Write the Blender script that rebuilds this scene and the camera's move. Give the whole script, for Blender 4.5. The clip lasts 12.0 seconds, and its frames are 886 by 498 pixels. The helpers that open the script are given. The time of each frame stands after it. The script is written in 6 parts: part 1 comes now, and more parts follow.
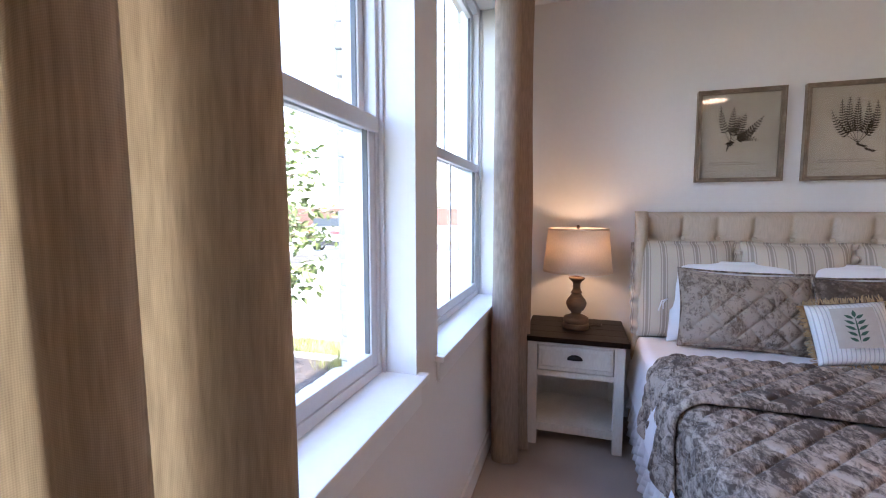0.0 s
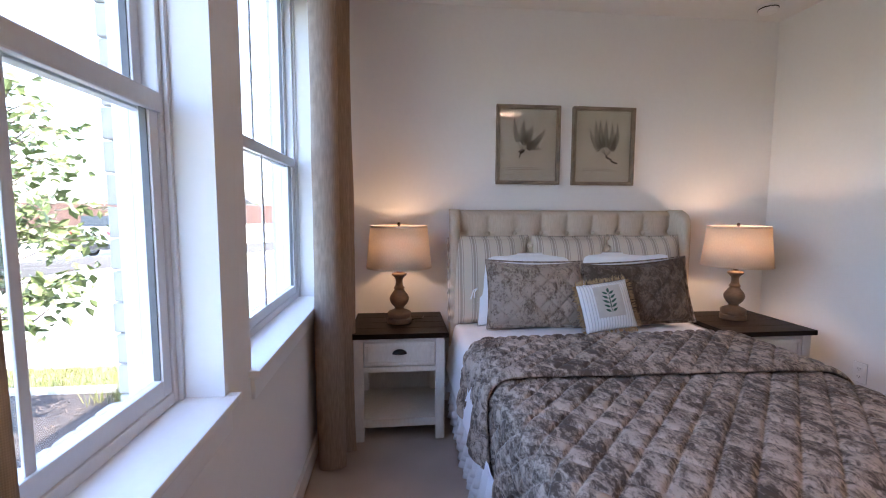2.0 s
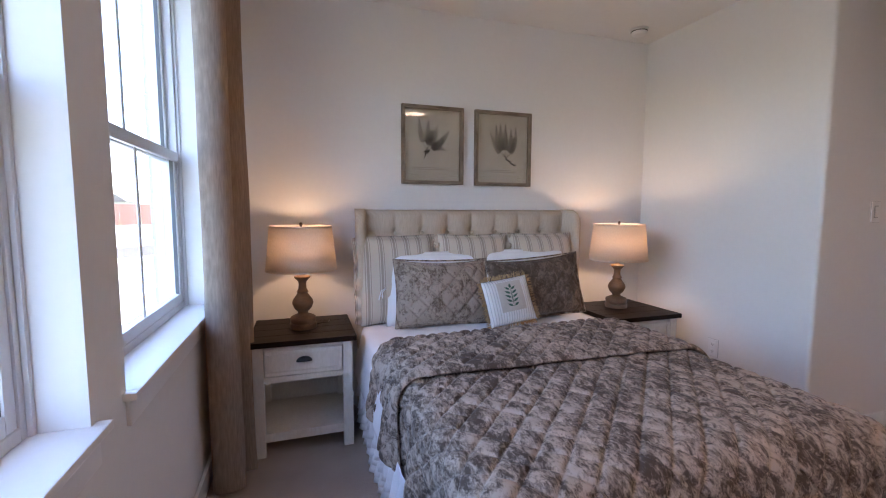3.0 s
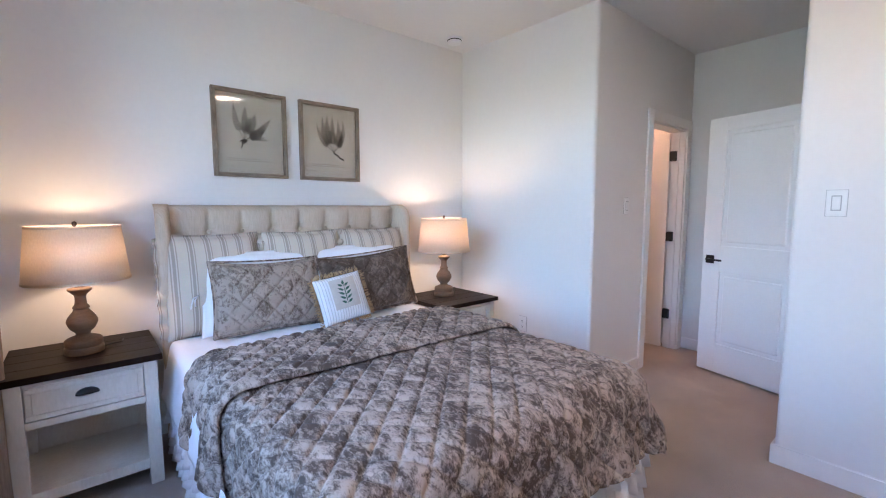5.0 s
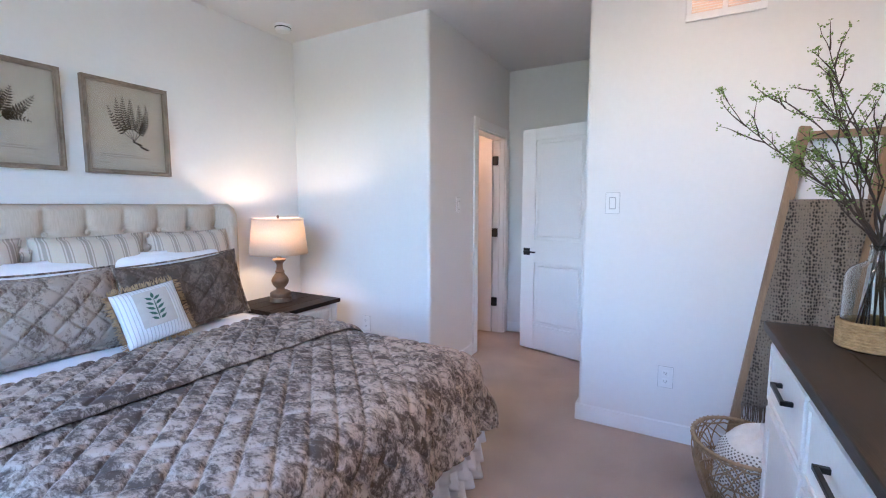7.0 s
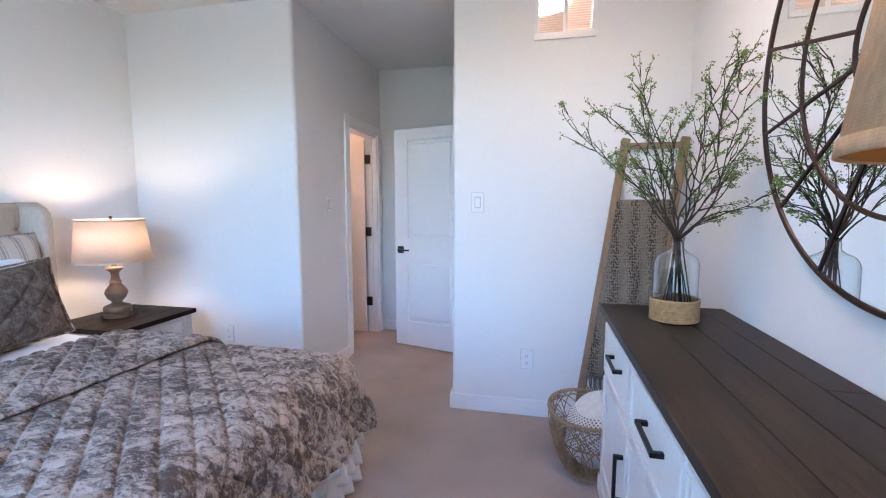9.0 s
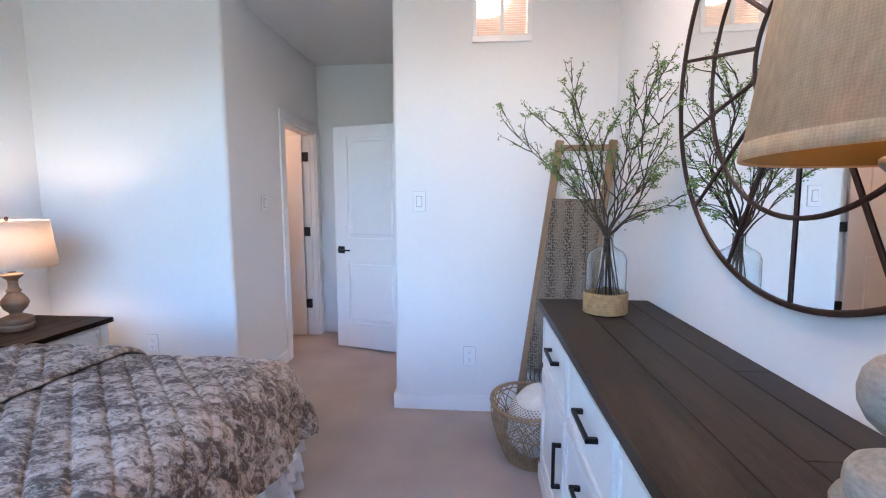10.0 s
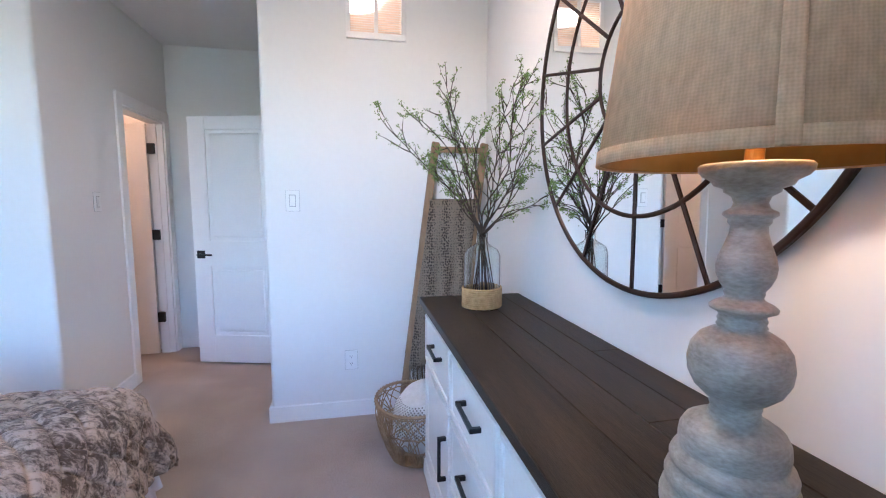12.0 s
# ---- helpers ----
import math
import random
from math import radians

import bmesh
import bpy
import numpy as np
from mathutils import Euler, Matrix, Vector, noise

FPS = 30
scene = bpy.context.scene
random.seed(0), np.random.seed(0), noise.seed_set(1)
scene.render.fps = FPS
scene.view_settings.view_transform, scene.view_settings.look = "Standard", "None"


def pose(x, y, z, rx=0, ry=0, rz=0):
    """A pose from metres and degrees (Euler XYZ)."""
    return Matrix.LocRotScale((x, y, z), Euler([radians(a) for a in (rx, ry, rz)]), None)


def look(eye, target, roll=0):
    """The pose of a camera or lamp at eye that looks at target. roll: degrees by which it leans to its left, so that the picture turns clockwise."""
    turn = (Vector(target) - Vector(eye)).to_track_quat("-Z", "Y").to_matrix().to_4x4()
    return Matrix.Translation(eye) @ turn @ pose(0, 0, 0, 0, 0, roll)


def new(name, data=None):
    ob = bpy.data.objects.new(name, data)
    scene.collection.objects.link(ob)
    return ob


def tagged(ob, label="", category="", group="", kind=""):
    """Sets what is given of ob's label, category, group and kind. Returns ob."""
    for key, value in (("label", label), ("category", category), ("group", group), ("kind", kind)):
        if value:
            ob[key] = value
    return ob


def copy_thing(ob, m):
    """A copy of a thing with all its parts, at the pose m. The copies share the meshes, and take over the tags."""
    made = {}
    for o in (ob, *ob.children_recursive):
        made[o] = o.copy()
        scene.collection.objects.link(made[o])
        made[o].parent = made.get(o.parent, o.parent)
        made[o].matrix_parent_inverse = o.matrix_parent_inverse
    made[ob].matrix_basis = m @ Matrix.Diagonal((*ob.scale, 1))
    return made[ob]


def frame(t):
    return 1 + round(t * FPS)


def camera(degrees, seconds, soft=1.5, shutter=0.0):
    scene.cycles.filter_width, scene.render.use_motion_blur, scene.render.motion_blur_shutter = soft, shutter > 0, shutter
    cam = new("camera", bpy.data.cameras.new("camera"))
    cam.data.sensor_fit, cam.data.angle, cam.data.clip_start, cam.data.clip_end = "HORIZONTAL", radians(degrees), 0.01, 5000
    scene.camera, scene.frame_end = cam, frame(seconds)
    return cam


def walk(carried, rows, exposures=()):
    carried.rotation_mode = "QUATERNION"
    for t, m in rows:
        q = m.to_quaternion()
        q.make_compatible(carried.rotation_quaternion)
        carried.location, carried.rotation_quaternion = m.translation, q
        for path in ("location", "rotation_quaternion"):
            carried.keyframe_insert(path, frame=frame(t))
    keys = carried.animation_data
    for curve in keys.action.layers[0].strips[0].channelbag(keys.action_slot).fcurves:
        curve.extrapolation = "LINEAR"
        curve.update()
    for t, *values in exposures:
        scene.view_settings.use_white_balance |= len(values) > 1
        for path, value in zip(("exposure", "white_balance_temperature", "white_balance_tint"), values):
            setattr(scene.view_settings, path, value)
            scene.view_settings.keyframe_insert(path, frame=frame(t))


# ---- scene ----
cam = camera(91.8, 12.0, soft=1.1)
EXPOSURE = [(0, 4.24, 6110, 20.1), (1.5, 4.07, 6060, 19.6), (2.5, 3.99, 6060, 20.2), (3.5, 4.22, 5990, 19.2), (5.3, 4.81, 5300, 12.0), (7, 4.85, 5200, 11.0), (9, 4.86, 5080, 10.5), (12, 4.9, 5030, 9.5)]
PATH = [
    (0, (-0.282, -0.192, 1.363), (-0.876, 1.71, 1.197), -0.0),
    (0.5, (-0.282, -0.182, 1.364), (-0.68, 1.77, 1.186), 0.3),
    (1, (-0.281, -0.171, 1.365), (-0.477, 1.811, 1.187), 0.1),
    (1.5, (-0.281, -0.162, 1.365), (-0.28, 1.83, 1.188), 0.1),
    (2, (-0.279, -0.153, 1.364), (-0.073, 1.828, 1.187), 0.2),
    (2.5, (-0.277, -0.145, 1.364), (0.134, 1.804, 1.187), 0.1),
    (3, (-0.273, -0.139, 1.364), (0.351, 1.753, 1.186), 0.2),
    (3.5, (-0.269, -0.136, 1.364), (0.542, 1.683, 1.184), -0.0),
    (5.3, (-0.252, -0.137, 1.359), (1.112, 1.314, 1.165), 0.0),
    (5.5, (-0.25, -0.136, 1.359), (1.164, 1.266, 1.167), -0.0),
    (6, (-0.243, -0.133, 1.359), (1.298, 1.126, 1.165), 0.0),
    (6.5, (-0.24, -0.132, 1.359), (1.412, 0.978, 1.163), 0.1),
    (7, (-0.237, -0.133, 1.36), (1.506, 0.828, 1.16), 0.0),
    (9, (-0.236, -0.149, 1.364), (1.708, 0.277, 1.157), -0.0),
    (9.5, (-0.235, -0.151, 1.364), (1.732, 0.145, 1.156), -0.1),
    (10, (-0.234, -0.15, 1.364), (1.748, 0.011, 1.153), 0.0),
    (10.5, (-0.231, -0.147, 1.363), (1.757, -0.116, 1.151), 0.1),
    (11, (-0.226, -0.143, 1.363), (1.76, -0.251, 1.152), 0.2),
    (11.5, (-0.221, -0.14, 1.363), (1.752, -0.389, 1.15), 0.1),
    (12, (-0.215, -0.139, 1.363), (1.733, -0.539, 1.152), 0.2),
]
walk(cam, [(t, look(eye, target, roll)) for t, eye, target, roll in PATH], exposures=EXPOSURE)

# ---- world, sun, exposure ----
SUN_EL, SUN_AZ = 56, 125          # degrees; azimuth the light comes from, clockwise from +y
world = bpy.data.worlds.new("world")
scene.world = world
world.use_nodes = True
wn = world.node_tree.nodes
sky = wn.new("ShaderNodeTexSky")
sky.sky_type, sky.sun_disc = "NISHITA", False
sky.sun_elevation, sky.sun_rotation = radians(SUN_EL), radians(SUN_AZ)
sky.dust_density = 2.0
world.node_tree.links.new(sky.outputs[0], wn["Background"].inputs[0])
wn["Background"].inputs[1].default_value = 0.15
sun = new("sun", bpy.data.lights.new("sun", "SUN"))
sun.data.energy, sun.data.angle, sun.data.color = 2.0, radians(0.5), (1, 0.95, 0.88)
_a, _e = radians(SUN_AZ), radians(SUN_EL)
sun.matrix_world = look((0, 0, 0), (-math.sin(_a) * math.cos(_e), -math.cos(_a) * math.cos(_e), -math.sin(_e)))


def bulb(name, where, watts, radius=0.035, colour=(1.0, 0.66, 0.38)):
    ob = new(name, bpy.data.lights.new(name, "POINT"))
    ob.data.energy, ob.data.shadow_soft_size, ob.data.color = watts, radius, colour
    ob.location = where
    return ob


# ---- materials ----
def nodes_of(name):
    m = bpy.data.materials.new(name)
    m.use_nodes = True
    return m, m.node_tree.nodes, m.node_tree.links.new, m.node_tree.nodes["Principled BSDF"]


def rgb(c):
    return (*c, 1.0)


def surface(name, a, b=None, rough=0.6, metal=0.0, scale=6.0, fine=60.0, mix_fine=0.4, bump=0.15, depth=0.002, bscale=None,
            sheen=0.0, coat=0.0, stretch=(1, 1, 1), distort=0.0, lo=0.35, hi=0.65, rough_var=0.08, spec=0.5):
    """Two-scale noise between colours a and b, with fine relief, in metres of the object."""
    m, n, link, p = nodes_of(name)
    b = b or tuple(c * 0.88 for c in a)
    tc, mp = n.new("ShaderNodeTexCoord"), n.new("ShaderNodeMapping")
    mp.inputs["Scale"].default_value = stretch
    link(tc.outputs["Object"], mp.inputs["Vector"])
    big, small = n.new("ShaderNodeTexNoise"), n.new("ShaderNodeTexNoise")
    for t, s in ((big, scale), (small, fine)):
        t.inputs["Scale"].default_value, t.inputs["Detail"].default_value = s, 5
        t.inputs["Distortion"].default_value = distort
        link(mp.outputs[0], t.inputs["Vector"])
    mx = n.new("ShaderNodeMix")
    mx.inputs[0].default_value = mix_fine
    link(big.outputs["Fac"], mx.inputs[2])
    link(small.outputs["Fac"], mx.inputs[3])
    ramp = n.new("ShaderNodeValToRGB")
    ramp.color_ramp.elements[0].position, ramp.color_ramp.elements[1].position = lo, hi
    ramp.color_ramp.elements[0].color, ramp.color_ramp.elements[1].color = rgb(b), rgb(a)
    link(mx.outputs[0], ramp.inputs[0])
    link(ramp.outputs[0], p.inputs["Base Color"])
    rr = n.new("ShaderNodeMapRange")
    rr.inputs[3].default_value, rr.inputs[4].default_value = max(0.02, rough - rough_var), min(1, rough + rough_var)
    link(mx.outputs[0], rr.inputs[0])
    link(rr.outputs[0], p.inputs["Roughness"])
    p.inputs["Metallic"].default_value = metal
    p.inputs["Sheen Weight"].default_value = sheen
    p.inputs["Coat Weight"].default_value = coat
    p.inputs["Specular IOR Level"].default_value = spec
    if bump:
        bp = n.new("ShaderNodeBump")
        bp.inputs["Strength"].default_value, bp.inputs["Distance"].default_value = bump, depth
        src = small
        if bscale:
            src = n.new("ShaderNodeTexNoise")
            src.inputs["Scale"].default_value, src.inputs["Detail"].default_value = bscale, 4
            link(mp.outputs[0], src.inputs["Vector"])
        link(src.outputs["Fac"], bp.inputs["Height"])
        link(bp.outputs[0], p.inputs["Normal"])
    return m


def weave(name, a, b, pitch, rough=0.9, bump=0.6, depth=0.002, glow=0.0, slub=14.0, contrast=0.5, radius=0.0, passing=(1, 1, 1)):
    """Woven cloth: crossed threads by two waves with slubs, round a cylinder where a radius is given; glow is the share of light that passes through."""
    m, n, link, p = nodes_of(name)
    tc, sp, cb = n.new("ShaderNodeTexCoord"), n.new("ShaderNodeSeparateXYZ"), n.new("ShaderNodeCombineXYZ")
    link(tc.outputs["Object"], sp.inputs[0])
    across = n.new("ShaderNodeMath")
    across.operation = "ARCTAN2" if radius else "ADD"
    link(sp.outputs[1], across.inputs[0])
    link(sp.outputs[0], across.inputs[1])
    size = n.new("ShaderNodeMath")
    size.operation = "MULTIPLY"
    size.inputs[1].default_value = radius or 1.0
    link(across.outputs[0], size.inputs[0])
    link(size.outputs[0], cb.inputs[0])
    link(sp.outputs[2], cb.inputs[2])
    waves = []
    for axis in ("X", "Z"):
        w = n.new("ShaderNodeTexWave")
        w.bands_direction = axis
        w.inputs["Scale"].default_value, w.inputs["Distortion"].default_value = 0.314 / pitch, 3.4 if radius else 1.6
        w.inputs["Detail"].default_value, w.inputs["Detail Scale"].default_value = 2, 2
        link(cb.outputs[0], w.inputs["Vector"])
        waves.append(w)
    mp = n.new("ShaderNodeMapping")
    mp.inputs["Scale"].default_value = (1, 1, 0.45 if radius else 0.12)
    link(cb.outputs[0], mp.inputs["Vector"])
    ns = n.new("ShaderNodeTexNoise")
    ns.inputs["Scale"].default_value, ns.inputs["Detail"].default_value = slub * 10, 6
    link(mp.outputs[0], ns.inputs["Vector"])
    add = n.new("ShaderNodeMath")
    add.operation = "ADD"
    link(waves[0].outputs["Fac"], add.inputs[0])
    link(waves[1].outputs["Fac"], add.inputs[1])
    half = n.new("ShaderNodeMath")
    half.operation = "MULTIPLY_ADD"
    half.inputs[1].default_value = 0.5 * contrast
    link(add.outputs[0], half.inputs[0])
    sc = n.new("ShaderNodeMath")
    sc.operation = "MULTIPLY_ADD"
    sc.inputs[1].default_value, sc.inputs[2].default_value = 1.6, -0.55 * contrast - 0.25
    link(ns.outputs["Fac"], sc.inputs[0])
    link(sc.outputs[0], half.inputs[2])
    ramp = n.new("ShaderNodeValToRGB")
    ramp.color_ramp.elements[0].color, ramp.color_ramp.elements[1].color = rgb(b), rgb(a)
    link(half.outputs[0], ramp.inputs[0])
    link(ramp.outputs[0], p.inputs["Base Color"])
    p.inputs["Roughness"].default_value = rough
    p.inputs["Specular IOR Level"].default_value = 0.15
    bp = n.new("ShaderNodeBump")
    bp.inputs["Strength"].default_value, bp.inputs["Distance"].default_value = bump, depth
    link(half.outputs[0], bp.inputs["Height"])
    link(bp.outputs[0], p.inputs["Normal"])
    if glow:
        tr, ms = n.new("ShaderNodeBsdfTranslucent"), n.new("ShaderNodeMixShader")
        ms.inputs[0].default_value = glow
        gain = n.new("ShaderNodeVectorMath")
        gain.operation, gain.inputs[1].default_value = "MULTIPLY", passing
        link(ramp.outputs[0], gain.inputs[0])
        link(gain.outputs[0], tr.inputs[0])
        link(p.outputs[0], ms.inputs[1])
        link(tr.outputs[0], ms.inputs[2])
        link(ms.outputs[0], n["Material Output"].inputs[0])
    return m


def striped(name, ground, bands, pitch, axis=0, rough=0.9, bump=0.3):
    """Cloth with stripes along one axis: bands is a row of (start, colour) over one repeat."""
    m, n, link, p = nodes_of(name)
    tc, sp = n.new("ShaderNodeTexCoord"), n.new("ShaderNodeSeparateXYZ")
    link(tc.outputs["Object"], sp.inputs[0])
    f = n.new("ShaderNodeMath")
    f.operation = "MULTIPLY"
    f.inputs[1].default_value = 1 / pitch
    link(sp.outputs[axis], f.inputs[0])
    fr = n.new("ShaderNodeMath")
    fr.operation = "FRACT"
    link(f.outputs[0], fr.inputs[0])
    ramp = n.new("ShaderNodeValToRGB")
    ramp.color_ramp.interpolation = "CONSTANT"
    e = ramp.color_ramp.elements
    e[0].position, e[0].color = 0, rgb(ground)
    e[1].position, e[1].color = bands[0][0], rgb(bands[0][1])
    for s, c in bands[1:]:
        k = e.new(s)
        k.color = rgb(c)
    link(fr.outputs[0], ramp.inputs[0])
    ns = n.new("ShaderNodeTexNoise")
    ns.inputs["Scale"].default_value, ns.inputs["Detail"].default_value = 220, 4
    link(tc.outputs["Object"], ns.inputs["Vector"])
    mx = n.new("ShaderNodeMix")
    mx.data_type, mx.blend_type = "RGBA", "MULTIPLY"
    mx.inputs[0].default_value = 0.35
    link(ramp.outputs[0], mx.inputs[6])
    link(ns.outputs["Color"], mx.inputs[7])
    bright = n.new("ShaderNodeBrightContrast")
    bright.inputs[1].default_value = 0.06
    link(mx.outputs[2], bright.inputs[0])
    link(bright.outputs[0], p.inputs["Base Color"])
    p.inputs["Roughness"].default_value = rough
    bp = n.new("ShaderNodeBump")
    bp.inputs["Strength"].default_value, bp.inputs["Distance"].default_value = bump, 0.001
    link(ns.outputs["Fac"], bp.inputs["Height"])
    link(bp.outputs[0], p.inputs["Normal"])
    return m


def crushed_velvet(name, light, dark, low=0.452, high=0.558):
    """Crushed pile: patches lying one way or the other, broken by fine creases, with sheen."""
    m, n, link, p = nodes_of(name)
    tc = n.new("ShaderNodeTexCoord")
    mp = n.new("ShaderNodeMapping")
    mp.inputs["Rotation"].default_value = (0, 0, 0.8)
    mp.inputs["Scale"].default_value = (1.5, 0.8, 1.1)
    link(tc.outputs["Object"], mp.inputs["Vector"])
    vals = []
    for s, d, dist in ((17, 9, 0.9), (3.6, 3, 0.5), (70, 5, 0.8)):
        t = n.new("ShaderNodeTexNoise")
        t.inputs["Scale"].default_value, t.inputs["Detail"].default_value, t.inputs["Distortion"].default_value = s, d, dist
        t.inputs["Roughness"].default_value = 0.62
        link(mp.outputs[0], t.inputs["Vector"])
        vals.append(t.outputs["Fac"])
    a = n.new("ShaderNodeMix")
    a.inputs[0].default_value = 0.34
    link(vals[0], a.inputs[2])
    link(vals[1], a.inputs[3])
    c = n.new("ShaderNodeMix")
    c.inputs[0].default_value = 0.3
    link(a.outputs[0], c.inputs[2])
    link(vals[2], c.inputs[3])
    ramp = n.new("ShaderNodeValToRGB")
    e = ramp.color_ramp.elements
    e[0].position, e[0].color = low, rgb(dark)
    e[1].position, e[1].color = high, rgb(light)
    k = e.new((low + high) / 2)
    k.color = rgb(tuple(x * 0.45 + y * 0.55 for x, y in zip(light, dark)))
    link(c.outputs[0], ramp.inputs[0])
    link(ramp.outputs[0], p.inputs["Base Color"])
    p.inputs["Roughness"].default_value = 0.75
    p.inputs["Specular IOR Level"].default_value = 0.2
    p.inputs["Sheen Weight"].default_value = 0.12
    p.inputs["Sheen Roughness"].default_value = 0.35
    bp = n.new("ShaderNodeBump")
    bp.inputs["Strength"].default_value, bp.inputs["Distance"].default_value = 0.35, 0.004
    link(c.outputs[0], bp.inputs["Height"])
    link(bp.outputs[0], p.inputs["Normal"])
    return m


def clear(name, colour=(1, 1, 1), rough=0.0, ior=1.45):
    m, n, link, p = nodes_of(name)
    p.inputs["Base Color"].default_value = rgb(colour)
    p.inputs["Roughness"].default_value, p.inputs["IOR"].default_value = rough, ior
    p.inputs["Transmission Weight"].default_value = 1
    return m


def window_glass(name, tint, shine):
    """A thin pane: straight-through light, tinted, with a weak reflection."""
    m, n, link, p = nodes_of(name)
    tr, gl, ms = n.new("ShaderNodeBsdfTransparent"), n.new("ShaderNodeBsdfGlossy"), n.new("ShaderNodeMixShader")
    tr.inputs[0].default_value = rgb(tint)
    gl.inputs["Roughness"].default_value = 0.0
    ms.inputs[0].default_value = shine
    link(tr.outputs[0], ms.inputs[1])
    link(gl.outputs[0], ms.inputs[2])
    link(ms.outputs[0], n["Material Output"].inputs[0])
    return m


def glowing(name, colour, strength):
    m, n, link, p = nodes_of(name)
    p.inputs["Base Color"].default_value = rgb(colour)
    p.inputs["Emission Color"].default_value = rgb(colour)
    p.inputs["Emission Strength"].default_value = strength
    return m


WALL = surface("wall_paint", (0.785, 0.775, 0.757), (0.76, 0.748, 0.73), rough=0.75, scale=1.5, fine=35, bump=0.12, depth=0.002, bscale=130, spec=0.3)
CEIL = surface("ceiling_paint", (0.78, 0.77, 0.75), (0.75, 0.74, 0.72), rough=0.9, scale=1.2, fine=40, bump=0.2, bscale=90, spec=0.2)
TRIM = surface("trim_paint", (0.84, 0.835, 0.825), (0.80, 0.795, 0.785), rough=0.35, scale=3, fine=60, bump=0.05)
VINYL = surface("window_vinyl", (0.66, 0.66, 0.665), (0.62, 0.62, 0.628), rough=0.4, scale=4, fine=70, bump=0.04)
CARPET = surface("carpet", (0.55, 0.44, 0.365), (0.37, 0.288, 0.232), rough=1.0, scale=2.2, fine=170, mix_fine=0.45, bump=1.0, depth=0.014, bscale=210, sheen=0.3, lo=0.38, hi=0.62, spec=0.05)
CREAM = surface("cream_paint", (0.72, 0.69, 0.62), (0.60, 0.56, 0.49), rough=0.5, scale=7, fine=90, bump=0.1, stretch=(1, 1, 0.3))
DRESSER_WHITE = surface("dresser_paint", (0.82, 0.775, 0.72), (0.76, 0.71, 0.65), rough=0.45, scale=5, fine=80, bump=0.08)
DARKWOOD = surface("espresso_wood", (0.018, 0.009, 0.006), (0.008, 0.004, 0.003), spec=0.1, rough=0.42, scale=5, fine=45, bump=0.25, depth=0.001, stretch=(0.8, 8, 8), rough_var=0.12)
GREYWOOD = surface("weathered_brown_wood", (0.052, 0.039, 0.029), (0.010, 0.0075, 0.0055), spec=0.2, rough=0.5, scale=4, fine=40, bump=0.4, depth=0.0015, stretch=(0.7, 9, 9), rough_var=0.15, distort=0.5, lo=0.36, hi=0.66)
LINEN = weave("headboard_linen", (0.62, 0.525, 0.415), (0.48, 0.40, 0.31), 0.0022, bump=0.35, contrast=0.4)
CURTAIN = weave("curtain_linen", (0.37, 0.315, 0.262), (0.205, 0.17, 0.138), 0.0021, bump=0.25, depth=0.001, glow=0.30, slub=12, contrast=0.45, passing=(2.2, 1.5, 0.82))
BURLAP = weave("burlap", (0.95, 0.69, 0.40), (0.70, 0.47, 0.25), 0.0040, bump=0.25, depth=0.001, glow=0.40, slub=9, contrast=0.45, radius=0.19, passing=(1.05, 1.05, 1.05))
SHADE = weave("lamp_shade_linen", (0.78, 0.68, 0.56), (0.66, 0.56, 0.45), 0.0016, bump=0.2, depth=0.0008, glow=0.38, slub=16, contrast=0.3, radius=0.19)
GOLD = surface("gold_lining", (0.55, 0.30, 0.07), (0.48, 0.25, 0.05), rough=0.4, metal=0.6, bump=0.05)
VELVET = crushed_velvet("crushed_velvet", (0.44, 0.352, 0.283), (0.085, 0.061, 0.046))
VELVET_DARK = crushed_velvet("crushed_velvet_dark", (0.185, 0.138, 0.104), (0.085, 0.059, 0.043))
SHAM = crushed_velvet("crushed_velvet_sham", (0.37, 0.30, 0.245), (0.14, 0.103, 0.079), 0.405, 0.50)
SHEET = surface("white_cotton", (0.84, 0.84, 0.86), (0.78, 0.78, 0.80), rough=0.9, scale=5, fine=160, bump=0.25, depth=0.002, spec=0.2)
STRIPE = striped("ticking_stripe", (0.62, 0.535, 0.425), ((0.30, (0.36, 0.30, 0.235)), (0.36, (0.62, 0.535, 0.425)), (0.43, (0.36, 0.30, 0.235)), (0.60, (0.62, 0.535, 0.425)), (0.67, (0.36, 0.30, 0.235)), (0.73, (0.62, 0.535, 0.425))), 0.085)
FINE_STRIPE = striped("fine_stripe", (0.80, 0.79, 0.78), ((0.62, (0.52, 0.51, 0.52)), (0.85, (0.80, 0.79, 0.78))), 0.017)
JUTE = surface("jute", (0.48, 0.33, 0.18), (0.30, 0.19, 0.095), rough=0.95, scale=40, fine=220, bump=0.6)
TAUPE = surface("taupe_panel", (0.56, 0.51, 0.45), (0.48, 0.43, 0.38), rough=0.95, scale=20, fine=260, bump=0.3)
LEAFPRINT = surface("printed_leaf", (0.06, 0.13, 0.09), (0.035, 0.085, 0.06), rough=0.9, scale=40, bump=0)
BLACK = surface("black_metal", (0.018, 0.017, 0.017), (0.012, 0.012, 0.012), rough=0.42, metal=0.5, bump=0.05)
# grey standing in for the shadow gap round wall plates; also rocker frames
GAPGREY = surface("gap_shade_grey", (0.45, 0.45, 0.45), (0.41, 0.41, 0.41), rough=0.5, bump=0.03)
GASKET = surface("grey_gasket", (0.12, 0.125, 0.13), (0.09, 0.092, 0.096), rough=0.6, bump=0.05)
